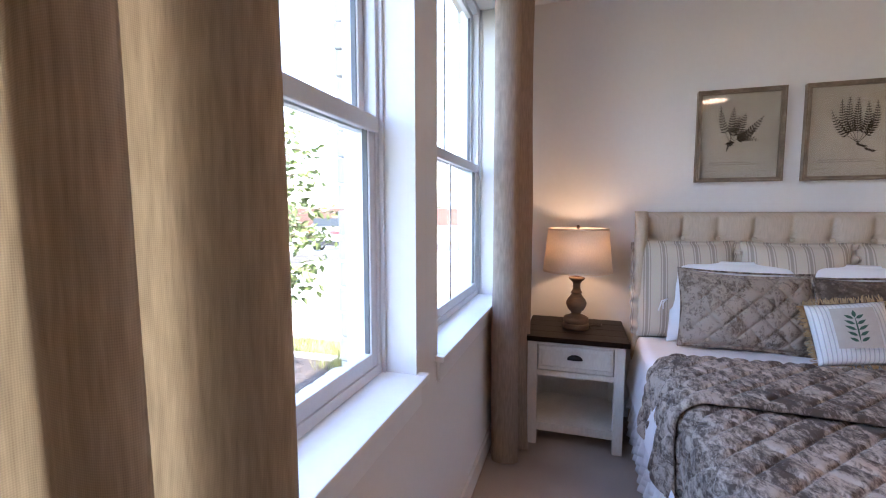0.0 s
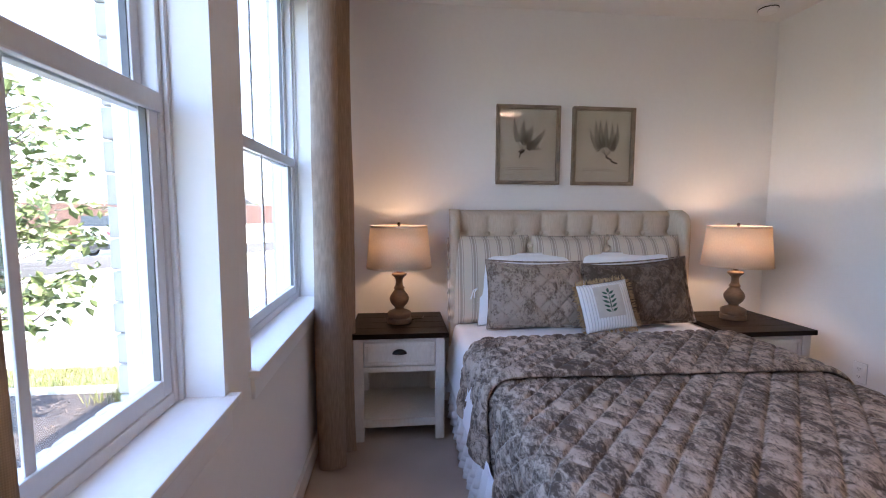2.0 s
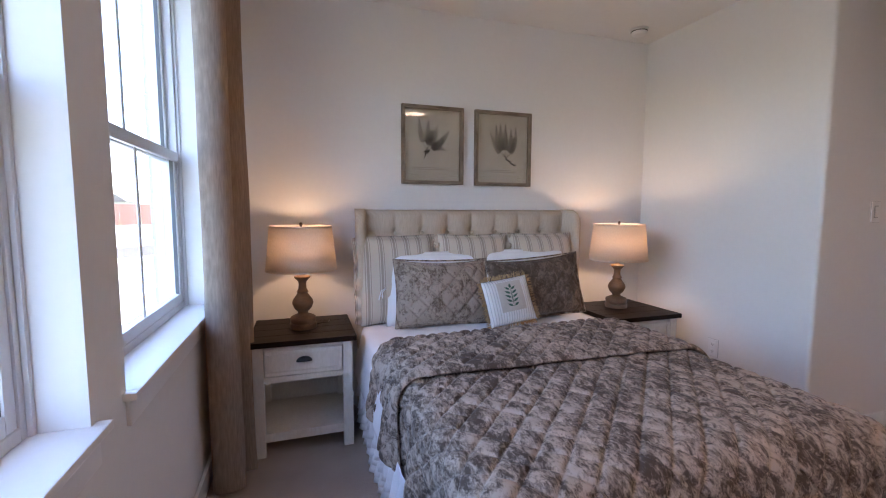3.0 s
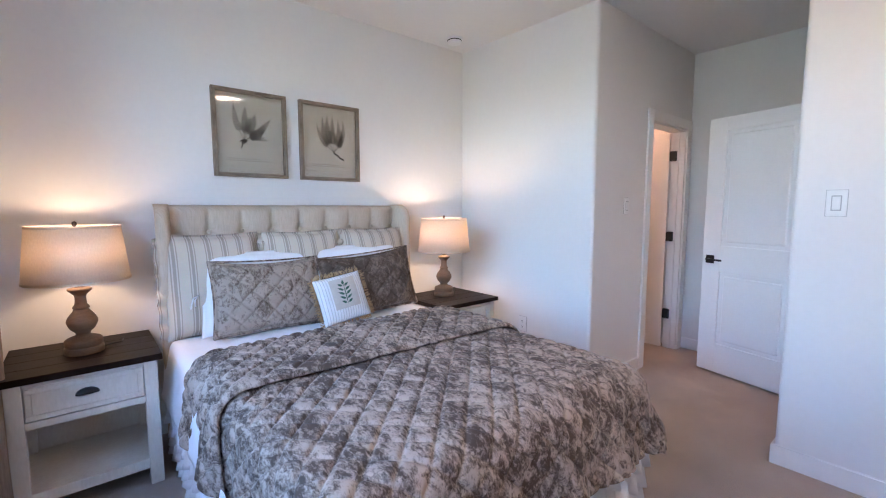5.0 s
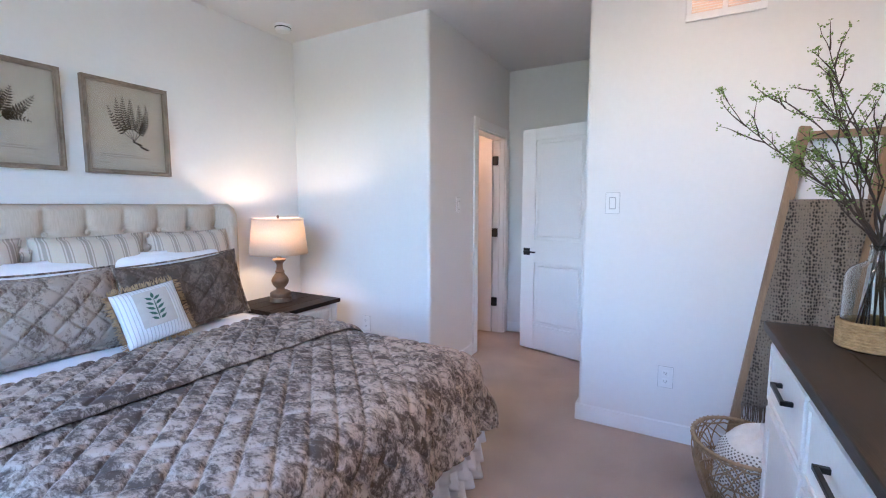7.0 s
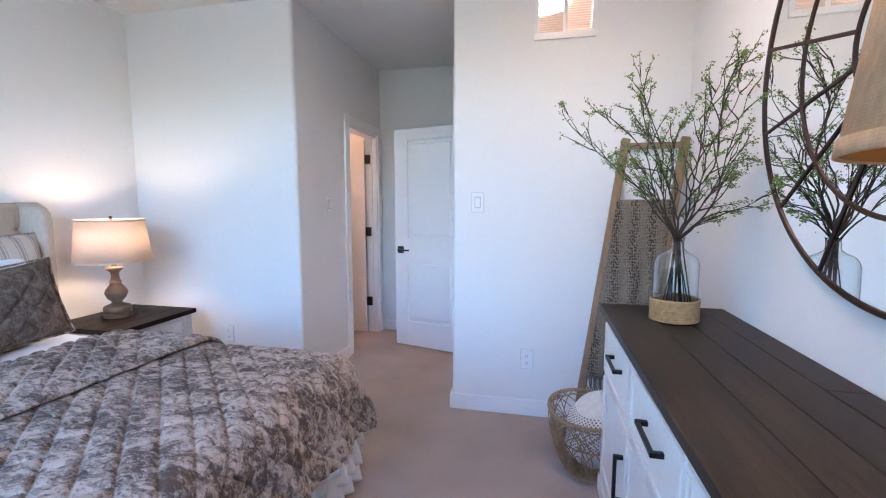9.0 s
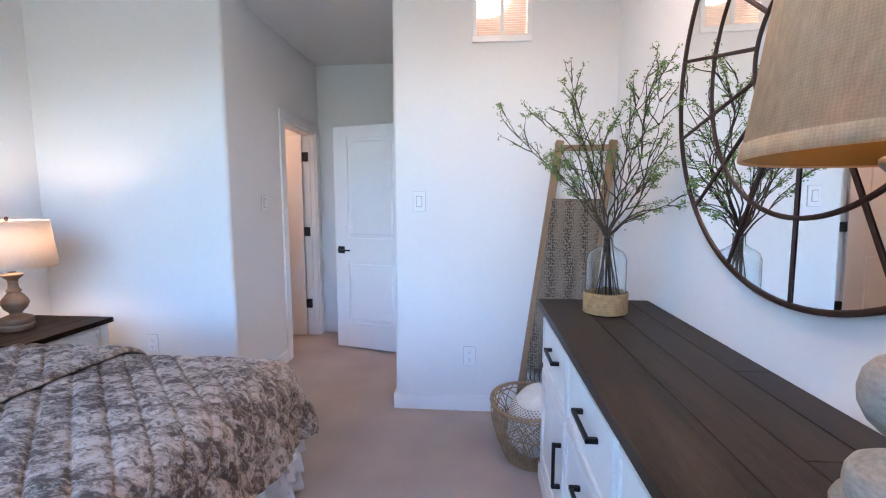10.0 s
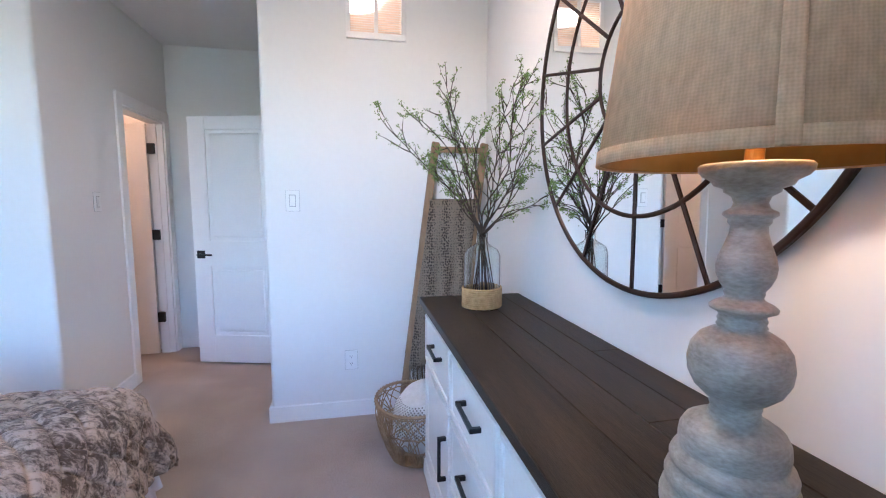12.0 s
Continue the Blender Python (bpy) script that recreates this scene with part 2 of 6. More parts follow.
BRONZE = surface("dark_bronze", (0.05, 0.023, 0.015), (0.028, 0.014, 0.010), rough=0.5, metal=0.4, scale=20, bump=0.2)
LAMPWOOD = surface("lamp_wood", (0.20, 0.115, 0.062), (0.10, 0.055, 0.03), rough=0.5, scale=9, fine=60, bump=0.35, stretch=(1, 1, 4), distort=0.5)
LAMPGREY = surface("limewashed_wood", (0.44, 0.425, 0.37), (0.24, 0.23, 0.19), rough=0.42, scale=18, fine=110, mix_fine=0.5, bump=0.45, depth=0.0013, stretch=(1, 1, 2.4), distort=0.0, lo=0.34, hi=0.66)
FRAMEWOOD = surface("frame_driftwood", (0.27, 0.215, 0.155), (0.15, 0.115, 0.08), rough=0.6, scale=14, fine=90, bump=0.3)
PAPER = surface("aged_paper", (0.52, 0.475, 0.40), (0.43, 0.385, 0.315), rough=0.9, scale=7, fine=60, bump=0.0)
INK = surface("botanical_ink", (0.060, 0.047, 0.030), (0.032, 0.025, 0.016), rough=0.9, scale=60, bump=0)
GREYINK = surface("caption_ink", (0.38, 0.345, 0.285), rough=0.9, scale=60, bump=0)
PINE = surface("ladder_pine", (0.30, 0.195, 0.11), (0.20, 0.125, 0.065), rough=0.55, scale=6, fine=50, bump=0.3, stretch=(7, 7, 0.7), distort=0.5)
RATTAN = surface("rattan", (0.40, 0.27, 0.14), (0.22, 0.135, 0.065), rough=0.55, scale=25, fine=140, bump=0.3)
KNIT = surface("white_knit", (0.74, 0.71, 0.66), (0.62, 0.59, 0.54), rough=0.95, scale=30, fine=200, bump=0.5)
KNITSHADE = surface("knit_shadow", (0.16, 0.14, 0.12), rough=1.0, bump=0)
THROW = surface("brown_throw", (0.20, 0.165, 0.125), (0.085, 0.068, 0.05), rough=0.95, scale=24, fine=190, bump=0.8, depth=0.004, stretch=(1, 3, 1), lo=0.4, hi=0.6)
ROPE = surface("rope", (0.52, 0.34, 0.155), (0.34, 0.21, 0.085), rough=0.9, scale=60, fine=260, bump=0.6)
TWIG = surface("twig_bark", (0.075, 0.050, 0.035), (0.035, 0.024, 0.018), rough=0.85, scale=30, fine=160, bump=0.4)
BUD = surface("pale_green_bud", (0.19, 0.28, 0.06), (0.10, 0.165, 0.03), rough=0.7, scale=40, bump=0.1)
LEAF = surface("sapling_leaf", (0.18, 0.215, 0.07), (0.08, 0.11, 0.035), rough=0.5, scale=14, bump=0.1)
BARK = surface("sapling_bark", (0.16, 0.12, 0.08), (0.09, 0.065, 0.045), rough=0.9, scale=30, bump=0.5)
GLASS = clear("vase_glass", (0.93, 0.97, 0.98))
PANE = window_glass("window_pane", (0.93, 0.955, 0.95), 0.045)
PICGLASS = window_glass("picture_glass", (0.96, 0.96, 0.95), 0.0150)
BRICK = surface("whitewashed_brick", (0.52, 0.485, 0.43), (0.43, 0.395, 0.35), rough=0.9, scale=9, fine=70, bump=0.6, depth=0.004)
MORTAR = surface("mortar", (0.50, 0.47, 0.42), (0.44, 0.41, 0.37), rough=0.95, scale=20, fine=120, bump=0.5)
CONCRETE = surface("pale_concrete", (0.40, 0.38, 0.345), (0.34, 0.32, 0.285), rough=0.9, scale=0.7, fine=14, bump=0.3)
LAWN = surface("dry_lawn", (0.15, 0.145, 0.055), (0.09, 0.095, 0.035), rough=1.0, scale=1.2, fine=25, bump=0.6, depth=0.01)
BLADE = surface("grass_blade", (0.13, 0.16, 0.03), (0.17, 0.135, 0.045), rough=0.8, scale=6, bump=0)
SOIL = surface("mulch_soil", (0.045, 0.033, 0.026), (0.026, 0.019, 0.015), rough=1.0, scale=9, fine=60, bump=0.8, depth=0.01)
CHIP = surface("mulch_chip", (0.105, 0.078, 0.060), (0.045, 0.032, 0.024), rough=0.95, scale=12, fine=60, bump=0.3)
ASPHALT = surface("asphalt", (0.065, 0.062, 0.06), (0.045, 0.043, 0.042), rough=0.95, scale=2, fine=60, bump=0.3)
FENCE = surface("fence_cedar", (0.085, 0.045, 0.033), (0.06, 0.032, 0.024), rough=0.9, scale=3, fine=40, bump=0.3, stretch=(4, 4, 0.5))
CARPAINT = surface("silver_paint", (0.40, 0.42, 0.46), (0.37, 0.39, 0.43), rough=0.3, metal=0.3, bump=0, coat=0.5)
CARGLASS = surface("car_glass", (0.02, 0.022, 0.026), rough=0.08, bump=0)
TYRE = surface("tyre", (0.02, 0.02, 0.02), rough=0.9, bump=0.2)
TAIL = surface("tail_lamp", (0.45, 0.02, 0.025), rough=0.25, bump=0, coat=0.6)
FARGREEN = surface("far_woods", (0.035, 0.045, 0.03), (0.02, 0.028, 0.018), rough=1, scale=0.3, fine=3, bump=0)
SIDING = surface("far_siding", (0.45, 0.44, 0.43), rough=0.9, scale=0.4, bump=0)
PLASTIC = surface("white_plastic", (0.80, 0.80, 0.79), (0.77, 0.77, 0.76), rough=0.35, scale=8, bump=0.03)
VENTTAN = surface("vent_core", (0.78, 0.66, 0.56), (0.72, 0.60, 0.50), rough=0.4, scale=8, bump=0.05)
MIRROR, _n, _l, _p = nodes_of("mirror_silver")
_p.inputs["Base Color"].default_value = (0.90, 0.91, 0.90, 1)
_p.inputs["Metallic"].default_value, _p.inputs["Roughness"].default_value = 1.0, 0.01
LIGHTDISC = glowing("light_disc", (1.0, 0.64, 0.40), 3.4)
WARMDISC = glowing("warm_light_disc", (1.0, 0.50, 0.26), 5)
HALLDISC = glowing("hall_light_disc", (1.0, 0.66, 0.44), 2.2)


# ---- building helpers ----
def link_mesh(name, bm, material, smooth=False):
    me = bpy.data.meshes.new(name)
    bmesh.ops.recalc_face_normals(bm, faces=bm.faces)
    bm.to_mesh(me)
    bm.free()
    me.materials.append(material)
    if smooth:
        me.polygons.foreach_set("use_smooth", [True] * len(me.polygons))
    return me


def part(name, bm, material, parent, label="", smooth=False):
    ob = new(name, link_mesh(name, bm, material, smooth))
    ob.parent = parent
    if label:
        tagged(ob, label)
    return ob


def thing(name, m, label, category, group="", kind=""):
    ob = new(name)
    ob.empty_display_size = 0.05
    ob.matrix_world = m
    return tagged(ob, label, category, group, kind)


def solid(name, bm, material, label, category="", kind="", smooth=False, group=""):
    return tagged(new(name, link_mesh(name, bm, material, smooth)), label, category, group, kind)


def add_box(bm, lo, hi, m=None):
    r = bmesh.ops.create_cube(bm, size=1.0)
    for v in r["verts"]:
        v.co = Vector([(lo[i] + hi[i]) / 2 + v.co[i] * (hi[i] - lo[i]) for i in range(3)])
        if m is not None:
            v.co = m @ v.co
    return r["verts"]


def boxes(*pairs, bevel=0.0, segs=2):
    bm = bmesh.new()
    for lo, hi in pairs:
        add_box(bm, lo, hi)
    if bevel:
        bmesh.ops.bevel(bm, geom=list(bm.edges), offset=bevel, segments=segs, profile=0.6, affect="EDGES")
    return bm


def lathe(profile, steps=40, centre=(0, 0)):
    """A turned form from (radius, height) pairs, lowest first."""
    bm = bmesh.new()
    rings = []
    for r, z in profile:
        rings.append([bm.verts.new((centre[0] + r * math.cos(2 * math.pi * k / steps), centre[1] + r * math.sin(2 * math.pi * k / steps), z)) for k in range(steps)])
    for a, b in zip(rings, rings[1:]):
        for k in range(steps):
            bm.faces.new((a[k], a[(k + 1) % steps], b[(k + 1) % steps], b[k]))
    if profile[0][0] > 1e-4:
        bm.faces.new(rings[0])
    if profile[-1][0] > 1e-4:
        bm.faces.new(rings[-1])
    return bm


def shell(profile, steps=48, thick=0.002):
    """An open turned shell with thickness."""
    inner = [(r - thick, z) for r, z in reversed(profile)]
    loop = list(profile) + inner
    bm = bmesh.new()
    rings = [[bm.verts.new((r * math.cos(2 * math.pi * k / steps), r * math.sin(2 * math.pi * k / steps), z)) for k in range(steps)] for r, z in loop]
    for a, b in zip(rings, rings[1:] + rings[:1]):
        for k in range(steps):
            bm.faces.new((a[k], a[(k + 1) % steps], b[(k + 1) % steps], b[k]))
    return bm


def round_profile(pts, sub=4):
    """Catmull-Rom through (radius, height) points."""
    out = []
    for i in range(len(pts) - 1):
        p0, p1, p2, p3 = pts[max(i - 1, 0)], pts[i], pts[i + 1], pts[min(i + 2, len(pts) - 1)]
        for k in range(sub):
            t = k / sub
            out.append(tuple(0.5 * (2 * b + (c - a) * t + (2 * a - 5 * b + 4 * c - d) * t * t + (3 * b - a - 3 * c + d) * t ** 3) for a, b, c, d in zip(p0, p1, p2, p3)))
    out.append(pts[-1])
    return [(max(r, 0.001), z) for r, z in out]


def tube(bm, pts, radii, sides=6):
    """A tapered tube through points, added to bm."""
    rings = []
    for i, p in enumerate(pts):
        d = (Vector(pts[min(i + 1, len(pts) - 1)]) - Vector(pts[max(i - 1, 0)])).normalized()
        x = d.orthogonal().normalized() if i == 0 else (x - d * x.dot(d)).normalized()
        y = d.cross(x)
        r = radii[i] if not isinstance(radii, (int, float)) else radii
        rings.append([bm.verts.new(Vector(p) + (x * math.cos(2 * math.pi * k / sides) + y * math.sin(2 * math.pi * k / sides)) * r) for k in range(sides)])
    for a, b in zip(rings, rings[1:]):
        for k in range(sides):
            bm.faces.new((a[k], a[(k + 1) % sides], b[(k + 1) % sides], b[k]))
    bm.faces.new(rings[0])
    bm.faces.new(rings[-1])


def grid_mesh(fn, nu, nv, closed_u=False):
    """A sheet from fn(u, v) with u, v in 0..1."""
    bm = bmesh.new()
    rows = [[bm.verts.new(fn(i / nu, j / nv)) for i in range(nu + (0 if closed_u else 1))] for j in range(nv + 1)]
    w = len(rows[0])
    for j in range(nv):
        for i in range(nu):
            bm.faces.new((rows[j][i], rows[j][(i + 1) % w], rows[j + 1][(i + 1) % w], rows[j + 1][i]))
    return bm


def thicken(ob, t, offset=-1):
    md = ob.modifiers.new("thickness", "SOLIDIFY")
    md.thickness, md.offset = t, offset
    return ob


def nz(x, y, z=0.0):
    return noise.noise(Vector((x, y, z)))


# ---- structure ----
XW, XE, YN, YS, ZC = -0.75, 2.49, 2.835, -0.975, 2.74    # inner faces of the room
WIN = ((-0.14, 1.028), (1.24, 2.41))                       # window openings along y
SILL_Z, HEAD_Z, MEET_Z = 0.86, 2.56, 1.625
YA, YD, XB = 0.385, 1.485, 4.13                            # alcove: south face, north face, back wall
T = 0.115

solid("floor", boxes(((XW - 0.3, YS - 0.15, -0.12), (XB + 0.3, YN + 0.15, 0.0))), CARPET, "beige-taupe cut-pile carpet over the whole floor", kind="structure")
solid("ceiling", boxes(((XW - 0.3, YS - 0.15, ZC), (XB + 0.3, YN + 0.15, ZC + 0.12))), CEIL, "plain white painted ceiling", kind="structure")
solid("wall_north", boxes(((XW - 0.2, YN, 0), (XE, YN + T, ZC))), WALL, "warm white painted wall behind the bed", kind="structure")
solid("wall_south", boxes(((XW - 0.2, YS - T, 0), (XB, YS, ZC))), WALL, "warm white painted wall behind the dresser", kind="structure")


def rounded_end_wall(name, lo, hi, corners, label):
    """A wall slab whose listed vertical corners are bullnosed."""
    bm = bmesh.new()
    add_box(bm, lo, hi)
    edges = [e for e in bm.edges if abs(e.verts[0].co.z - e.verts[1].co.z) > 1 and any(abs(e.verts[0].co.x - c[0]) < 1e-3 and abs(e.verts[0].co.y - c[1]) < 1e-3 for c in corners)]
    bmesh.ops.bevel(bm, geom=edges, offset=0.022, segments=5, profile=0.5, affect="EDGES")
    return solid(name, bm, WALL, label, kind="structure", smooth=False)


rounded_end_wall("wall_east", (XE, YD, 0), (XE + T, YN + T, ZC), ((XE, YD),), "warm white painted wall with a bullnose corner")
wall_switch = rounded_end_wall("wall_switch", (XE, -0.131, 0), (XE + T, YA, ZC), ((XE, YA), (XE + T, YA)), "warm white painted wall with light switch and outlet")
wall_switch_rest = boxes(((XE, YS, 0), (XE + T, -0.435, ZC)), ((XE, -0.435, 0), (XE + T, -0.131, 2.366)), ((XE, -0.435, 2.655), (XE + T, -0.131, ZC)))
wall_switch_rest.from_mesh(wall_switch.data)
wall_switch_rest.to_mesh(wall_switch.data)
wall_switch_rest.free()

# alcove walls: the north one holds the inner doorway
DX0, DX1, DZ = 3.335, 4.025, 2.055
solid("wall_alcove_north", boxes(((XE + T, YD, 0), (DX0, YD + T, ZC)), ((DX1, YD, 0), (XB, YD + T, ZC)), ((DX0, YD, DZ), (DX1, YD + T, ZC))), WALL, "warm white alcove wall around a doorway", kind="structure")
solid("wall_alcove_back", boxes(((XB, YS - T, 0), (XB + T, YN + T, ZC))), WALL, "warm white wall at the back of the alcove", kind="structure")
solid("wall_alcove_south", boxes(((XE + T, YA - 0.12, 0), (2.70, YA, ZC)), ((3.50, YA - 0.12, 0), (XB, YA, ZC)), ((2.70, YA - 0.12, 2.06), (3.50, YA, ZC))), WALL, "warm white alcove wall with the doorway to the hall", kind="structure")
solid("wall_inner_room", boxes(((XE + T + 0.5, YN - 0.05, 0), (XB, YN, ZC)), ((XE + T + 0.4, YD + T, 0), (XE + T + 0.5, YN, ZC))), WALL, "plain wall of the room behind the inner doorway", kind="structure")

# west wall with two window openings
XO = -0.945
bm = boxes(((XO, YS, 0), (XW, WIN[0][0], ZC)), ((XO, WIN[0][1], 0), (XW, WIN[1][0], ZC)), ((XO, WIN[1][1], 0), (XW, YN, ZC)))
for y0, y1 in WIN:
    add_box(bm, (XO, y0, 0), (XW, y1, SILL_Z - 0.02))
    add_box(bm, (XO, y0, HEAD_Z), (XW, y1, ZC))
wall_west = solid("wall_west", bm, WALL, "warm white wall with two tall windows", kind="structure")


def baseboard(name, lo, hi):
    bm = boxes((lo, hi))
    edges = [e for e in bm.edges if e.verts[0].co.z > 0.08 and e.verts[1].co.z > 0.08]
    bmesh.ops.bevel(bm, geom=edges, offset=0.006, segments=2, affect="EDGES")
    solid(name, bm, TRIM, "white painted baseboard", kind="structure")


B, BT = 0.11, 0.014
baseboard("baseboard_west", (XW, YS, 0.003), (XW + BT, YN - BT, B))
baseboard("baseboard_north", (XW, YN - BT, 0.003), (XE - BT, YN, B))
baseboard("baseboard_east", (XE - BT, YD - BT, 0.003), (XE, YN, B))
baseboard("baseboard_dark", (XE, YD - BT, 0.003), (DX0 - 0.09, YD, B))
baseboard("baseboard_switch", (XE - BT, YS, 0.003), (XE, YA + BT, B))
baseboard("baseboard_switch_end", (XE, YA, 0.003), (XE + T, YA + BT, B))
baseboard("baseboard_south", (XW + BT, YS, 0.003), (XE - BT, YS + BT, B))
baseboard("baseboard_back", (XB - BT, YA, 0.003), (XB, YD, B))

# inner doorway: casing, jamb, open leaf
door_1 = thing("door_1", pose(0, 0, 0), "white two-panel inner door standing open in a cased doorway", "door", kind="structure")
CW, CT = 0.085, 0.016
part("casing", boxes(((DX0 - CW, YD - CT, 0.003), (DX0, YD, DZ + CW)), bevel=0.004), TRIM, door_1)
part("casing", boxes(((DX1, YD - CT, 0.003), (DX1 + CW, YD, DZ + CW)), bevel=0.004), TRIM, door_1)
part("casing", boxes(((DX0, YD - CT, DZ), (DX1, YD, DZ + CW)), bevel=0.004), TRIM, door_1)
part("jamb", boxes(((DX0, YD, 0.003), (DX0 + 0.016, YD + T, DZ - 0.016)), ((DX1 - 0.016, YD, 0.003), (DX1, YD + T, DZ - 0.016)), ((DX0, YD, DZ - 0.016), (DX1, YD + T, DZ))), TRIM, door_1)
part("door_stop", boxes(((DX1 - 0.028, YD + 0.045, 0.003), (DX1 - 0.016, YD + 0.075, DZ - 0.016)), bevel=0.003), TRIM, door_1)


def door_leaf(parent, m, w, h, t=0.035):
    """A two-panel moulded door leaf: core, stiles, rails and raised fields; local x from the hinge edge, y through, z up."""
    leaf = new("leaf")
    leaf.parent, leaf.matrix_local = parent, m
    leaf.empty_display_size = 0.05
    s, g = 0.14, 0.013
    rails = ((0, 0.235), (0.82, 1.03), (h - 0.105, h))
    bm = boxes(((0.01, g, 0), (w - 0.01, t - g, h)))
    part("core", bm, TRIM, leaf)
    part("stile", boxes(((0, 0, 0), (s, t, h)), bevel=0.003), TRIM, leaf)
    part("stile", boxes(((w - s, 0, 0), (w, t, h)), bevel=0.003), TRIM, leaf)
    for a, b in rails:
        part("rail", boxes(((s, 0.0006, a), (w - s, t - 0.0006, b)), bevel=0.003), TRIM, leaf)
    for (_, a), (b, _) in zip(rails, rails[1:]):
        part("panel", boxes(((s + 0.03, 0.005, a + 0.03), (w - s - 0.03, t - 0.005, b - 0.03)), bevel=0.0075, segs=1), TRIM, leaf)
    return leaf


def hinges(parent, heights):
    for z in heights:
        bm = bmesh.new()
        add_box(bm, (-0.030, -0.004, z - 0.045), (0.004, 0.0, z + 0.045))
        tube(bm, [(0.0, -0.008, z - 0.047), (0.0, -0.008, z + 0.047)], 0.008, 8)
        part("hinge", bm, BLACK, parent, "black butt hinge")


leaf = door_leaf(door_1, pose(DX1 - 0.022, YD + T + 0.004, 0.012, 0, 0, 93), 0.655, 2.02)
for hz in (1.825, 1.08, 0.34):
    bm = boxes(((DX1 - 0.052, YD + T - 0.055, hz - 0.045), (DX1 - 0.016, YD + T + 0.002, hz + 0.045)), bevel=0.004)
    part("hinge", bm, BLACK, door_1, "black butt hinge")

# entry door, swung open into the alcove
HX, HY, FX, FY = 3.492, 0.43, 3.685, 1.158
ang = math.degrees(math.atan2(FY - HY, FX - HX))
door_2 = thing("door_2", pose(HX, HY, 0, 0, 0, ang), "white two-panel door standing open with black lever handle", "door", kind="structure")
W2 = math.hypot(FX - HX, FY - HY)
door_leaf(door_2, pose(0, 0, 0.02), W2, 2.03)
part("rose", boxes(((W2 - 0.095, 0.0352, 0.905), (W2 - 0.030, 0.043, 0.97)), bevel=0.002), BLACK, door_2, "square black rose")
bm = bmesh.new()
tube(bm, [(W2 - 0.062, 0.042, 0.9375), (W2 - 0.062, 0.082, 0.9375)], 0.009, 10)
add_box(bm, (W2 - 0.175, 0.072, 0.930), (W2 - 0.052, 0.084, 0.945))
part("door_handle", bm, BLACK, door_2, "black lever handle")
part("latch", boxes(((W2 - 0.0005, 0.008, 0.91), (W2 + 0.002, 0.027, 0.965))), BLACK, door_2)
hinges(door_2, (1.82, 1.08, 0.33))


# windows
def window(name, y0, y1, muntin_y):
    """A white vinyl single-hung window in its drywall opening, with stool and apron."""
    w = thing(name, pose(0, 0, 0), "white vinyl single-hung window with divided sashes", "window", kind="structure")
    xi, xo = -0.862, -0.935
    z0, z1, f = SILL_Z, HEAD_Z, 0.032
    for lo, hi in (((xo, y0, z0), (xi, y0 + f, z1)), ((xo, y1 - f, z0), (xi, y1, z1)), ((xo, y0 + f, z0), (xi, y1 - f, z0 + f)), ((xo, y0 + f, z1 - f), (xi, y1 - f, z1))):
        part("window_frame", boxes((lo, hi), bevel=0.004), VINYL, w)
    # inner stop bead gives the stepped jamb
    part("bead", boxes(((xi, y0, z0), (xi + 0.012, y0 + 0.014, z1)), ((xi, y1 - 0.014, z0), (xi + 0.012, y1, z1)), bevel=0.002), VINYL, w)
    a, b = y0 + f, y1 - f

    def sash(nm, x, za, zb, s, low):
        fr = part(nm, boxes(((x - 0.028, a, za), (x, a + s, zb)), ((x - 0.028, b - s, za), (x, b, zb)), ((x - 0.028, a + s, za), (x, b - s, za + (s + 0.012 if low else s))), ((x - 0.028, a + s, zb - s), (x, b - s, zb)), bevel=0.003), VINYL, w)
        part("gasket", boxes(((x - 0.022, a + s, za + s), (x - 0.006, a + s + 0.003, zb - s)), ((x - 0.022, b - s - 0.003, za + s), (x - 0.006, b - s, zb - s))), GASKET, fr)
        pane = part("pane", boxes(((x - 0.018, a + s - 0.004, za + s - 0.004), (x - 0.013, b - s + 0.004, zb - s + 0.004))), PANE, fr)
        pane.visible_shadow = False
        c = muntin_y
        part("muntin", boxes(((x - 0.012, c - 0.011, za + s), (x - 0.006, c + 0.011, zb - s)), bevel=0.002), VINYL, fr)

    sash("lower_sash", -0.868, z0 + 0.028, MEET_Z + 0.02, 0.036, True)
    sash("upper_sash", -0.900, MEET_Z - 0.02, z1 - 0.030, 0.034, False)
    part("meeting_rail", boxes(((-0.872, a, MEET_Z - 0.024), (-0.856, b, MEET_Z + 0.024)), bevel=0.005), VINYL, w)
    part("window_sill", boxes(((xi - 0.002, y0, SILL_Z - 0.022), (XW + 0.035, y1, SILL_Z)), bevel=0.004), TRIM, w, "white painted stool")
    for ya, yb in ((y0 - 0.03, y0), (y1, y1 + 0.03)):
        part("sill_horn", boxes(((XW, ya, SILL_Z - 0.022), (XW + 0.035, yb, SILL_Z)), bevel=0.003), TRIM, w)
    part("apron", boxes(((XW, y0 - 0.012, SILL_Z - 0.10), (XW + 0.013, y1 + 0.012, SILL_Z - 0.022)), bevel=0.003), TRIM, w)
    part("outer_trim", boxes(((-0.975, y1 - 0.03, z0 - 0.02), (xo, y1 + 0.04, z1)), ((-0.975, y0 - 0.04, z0 - 0.02), (xo, y0 + 0.03, z1)), bevel=0.003), VINYL, w)
    return w


window("window_1", *WIN[0], 0.575)
window("window_2", *WIN[1], 1.835)

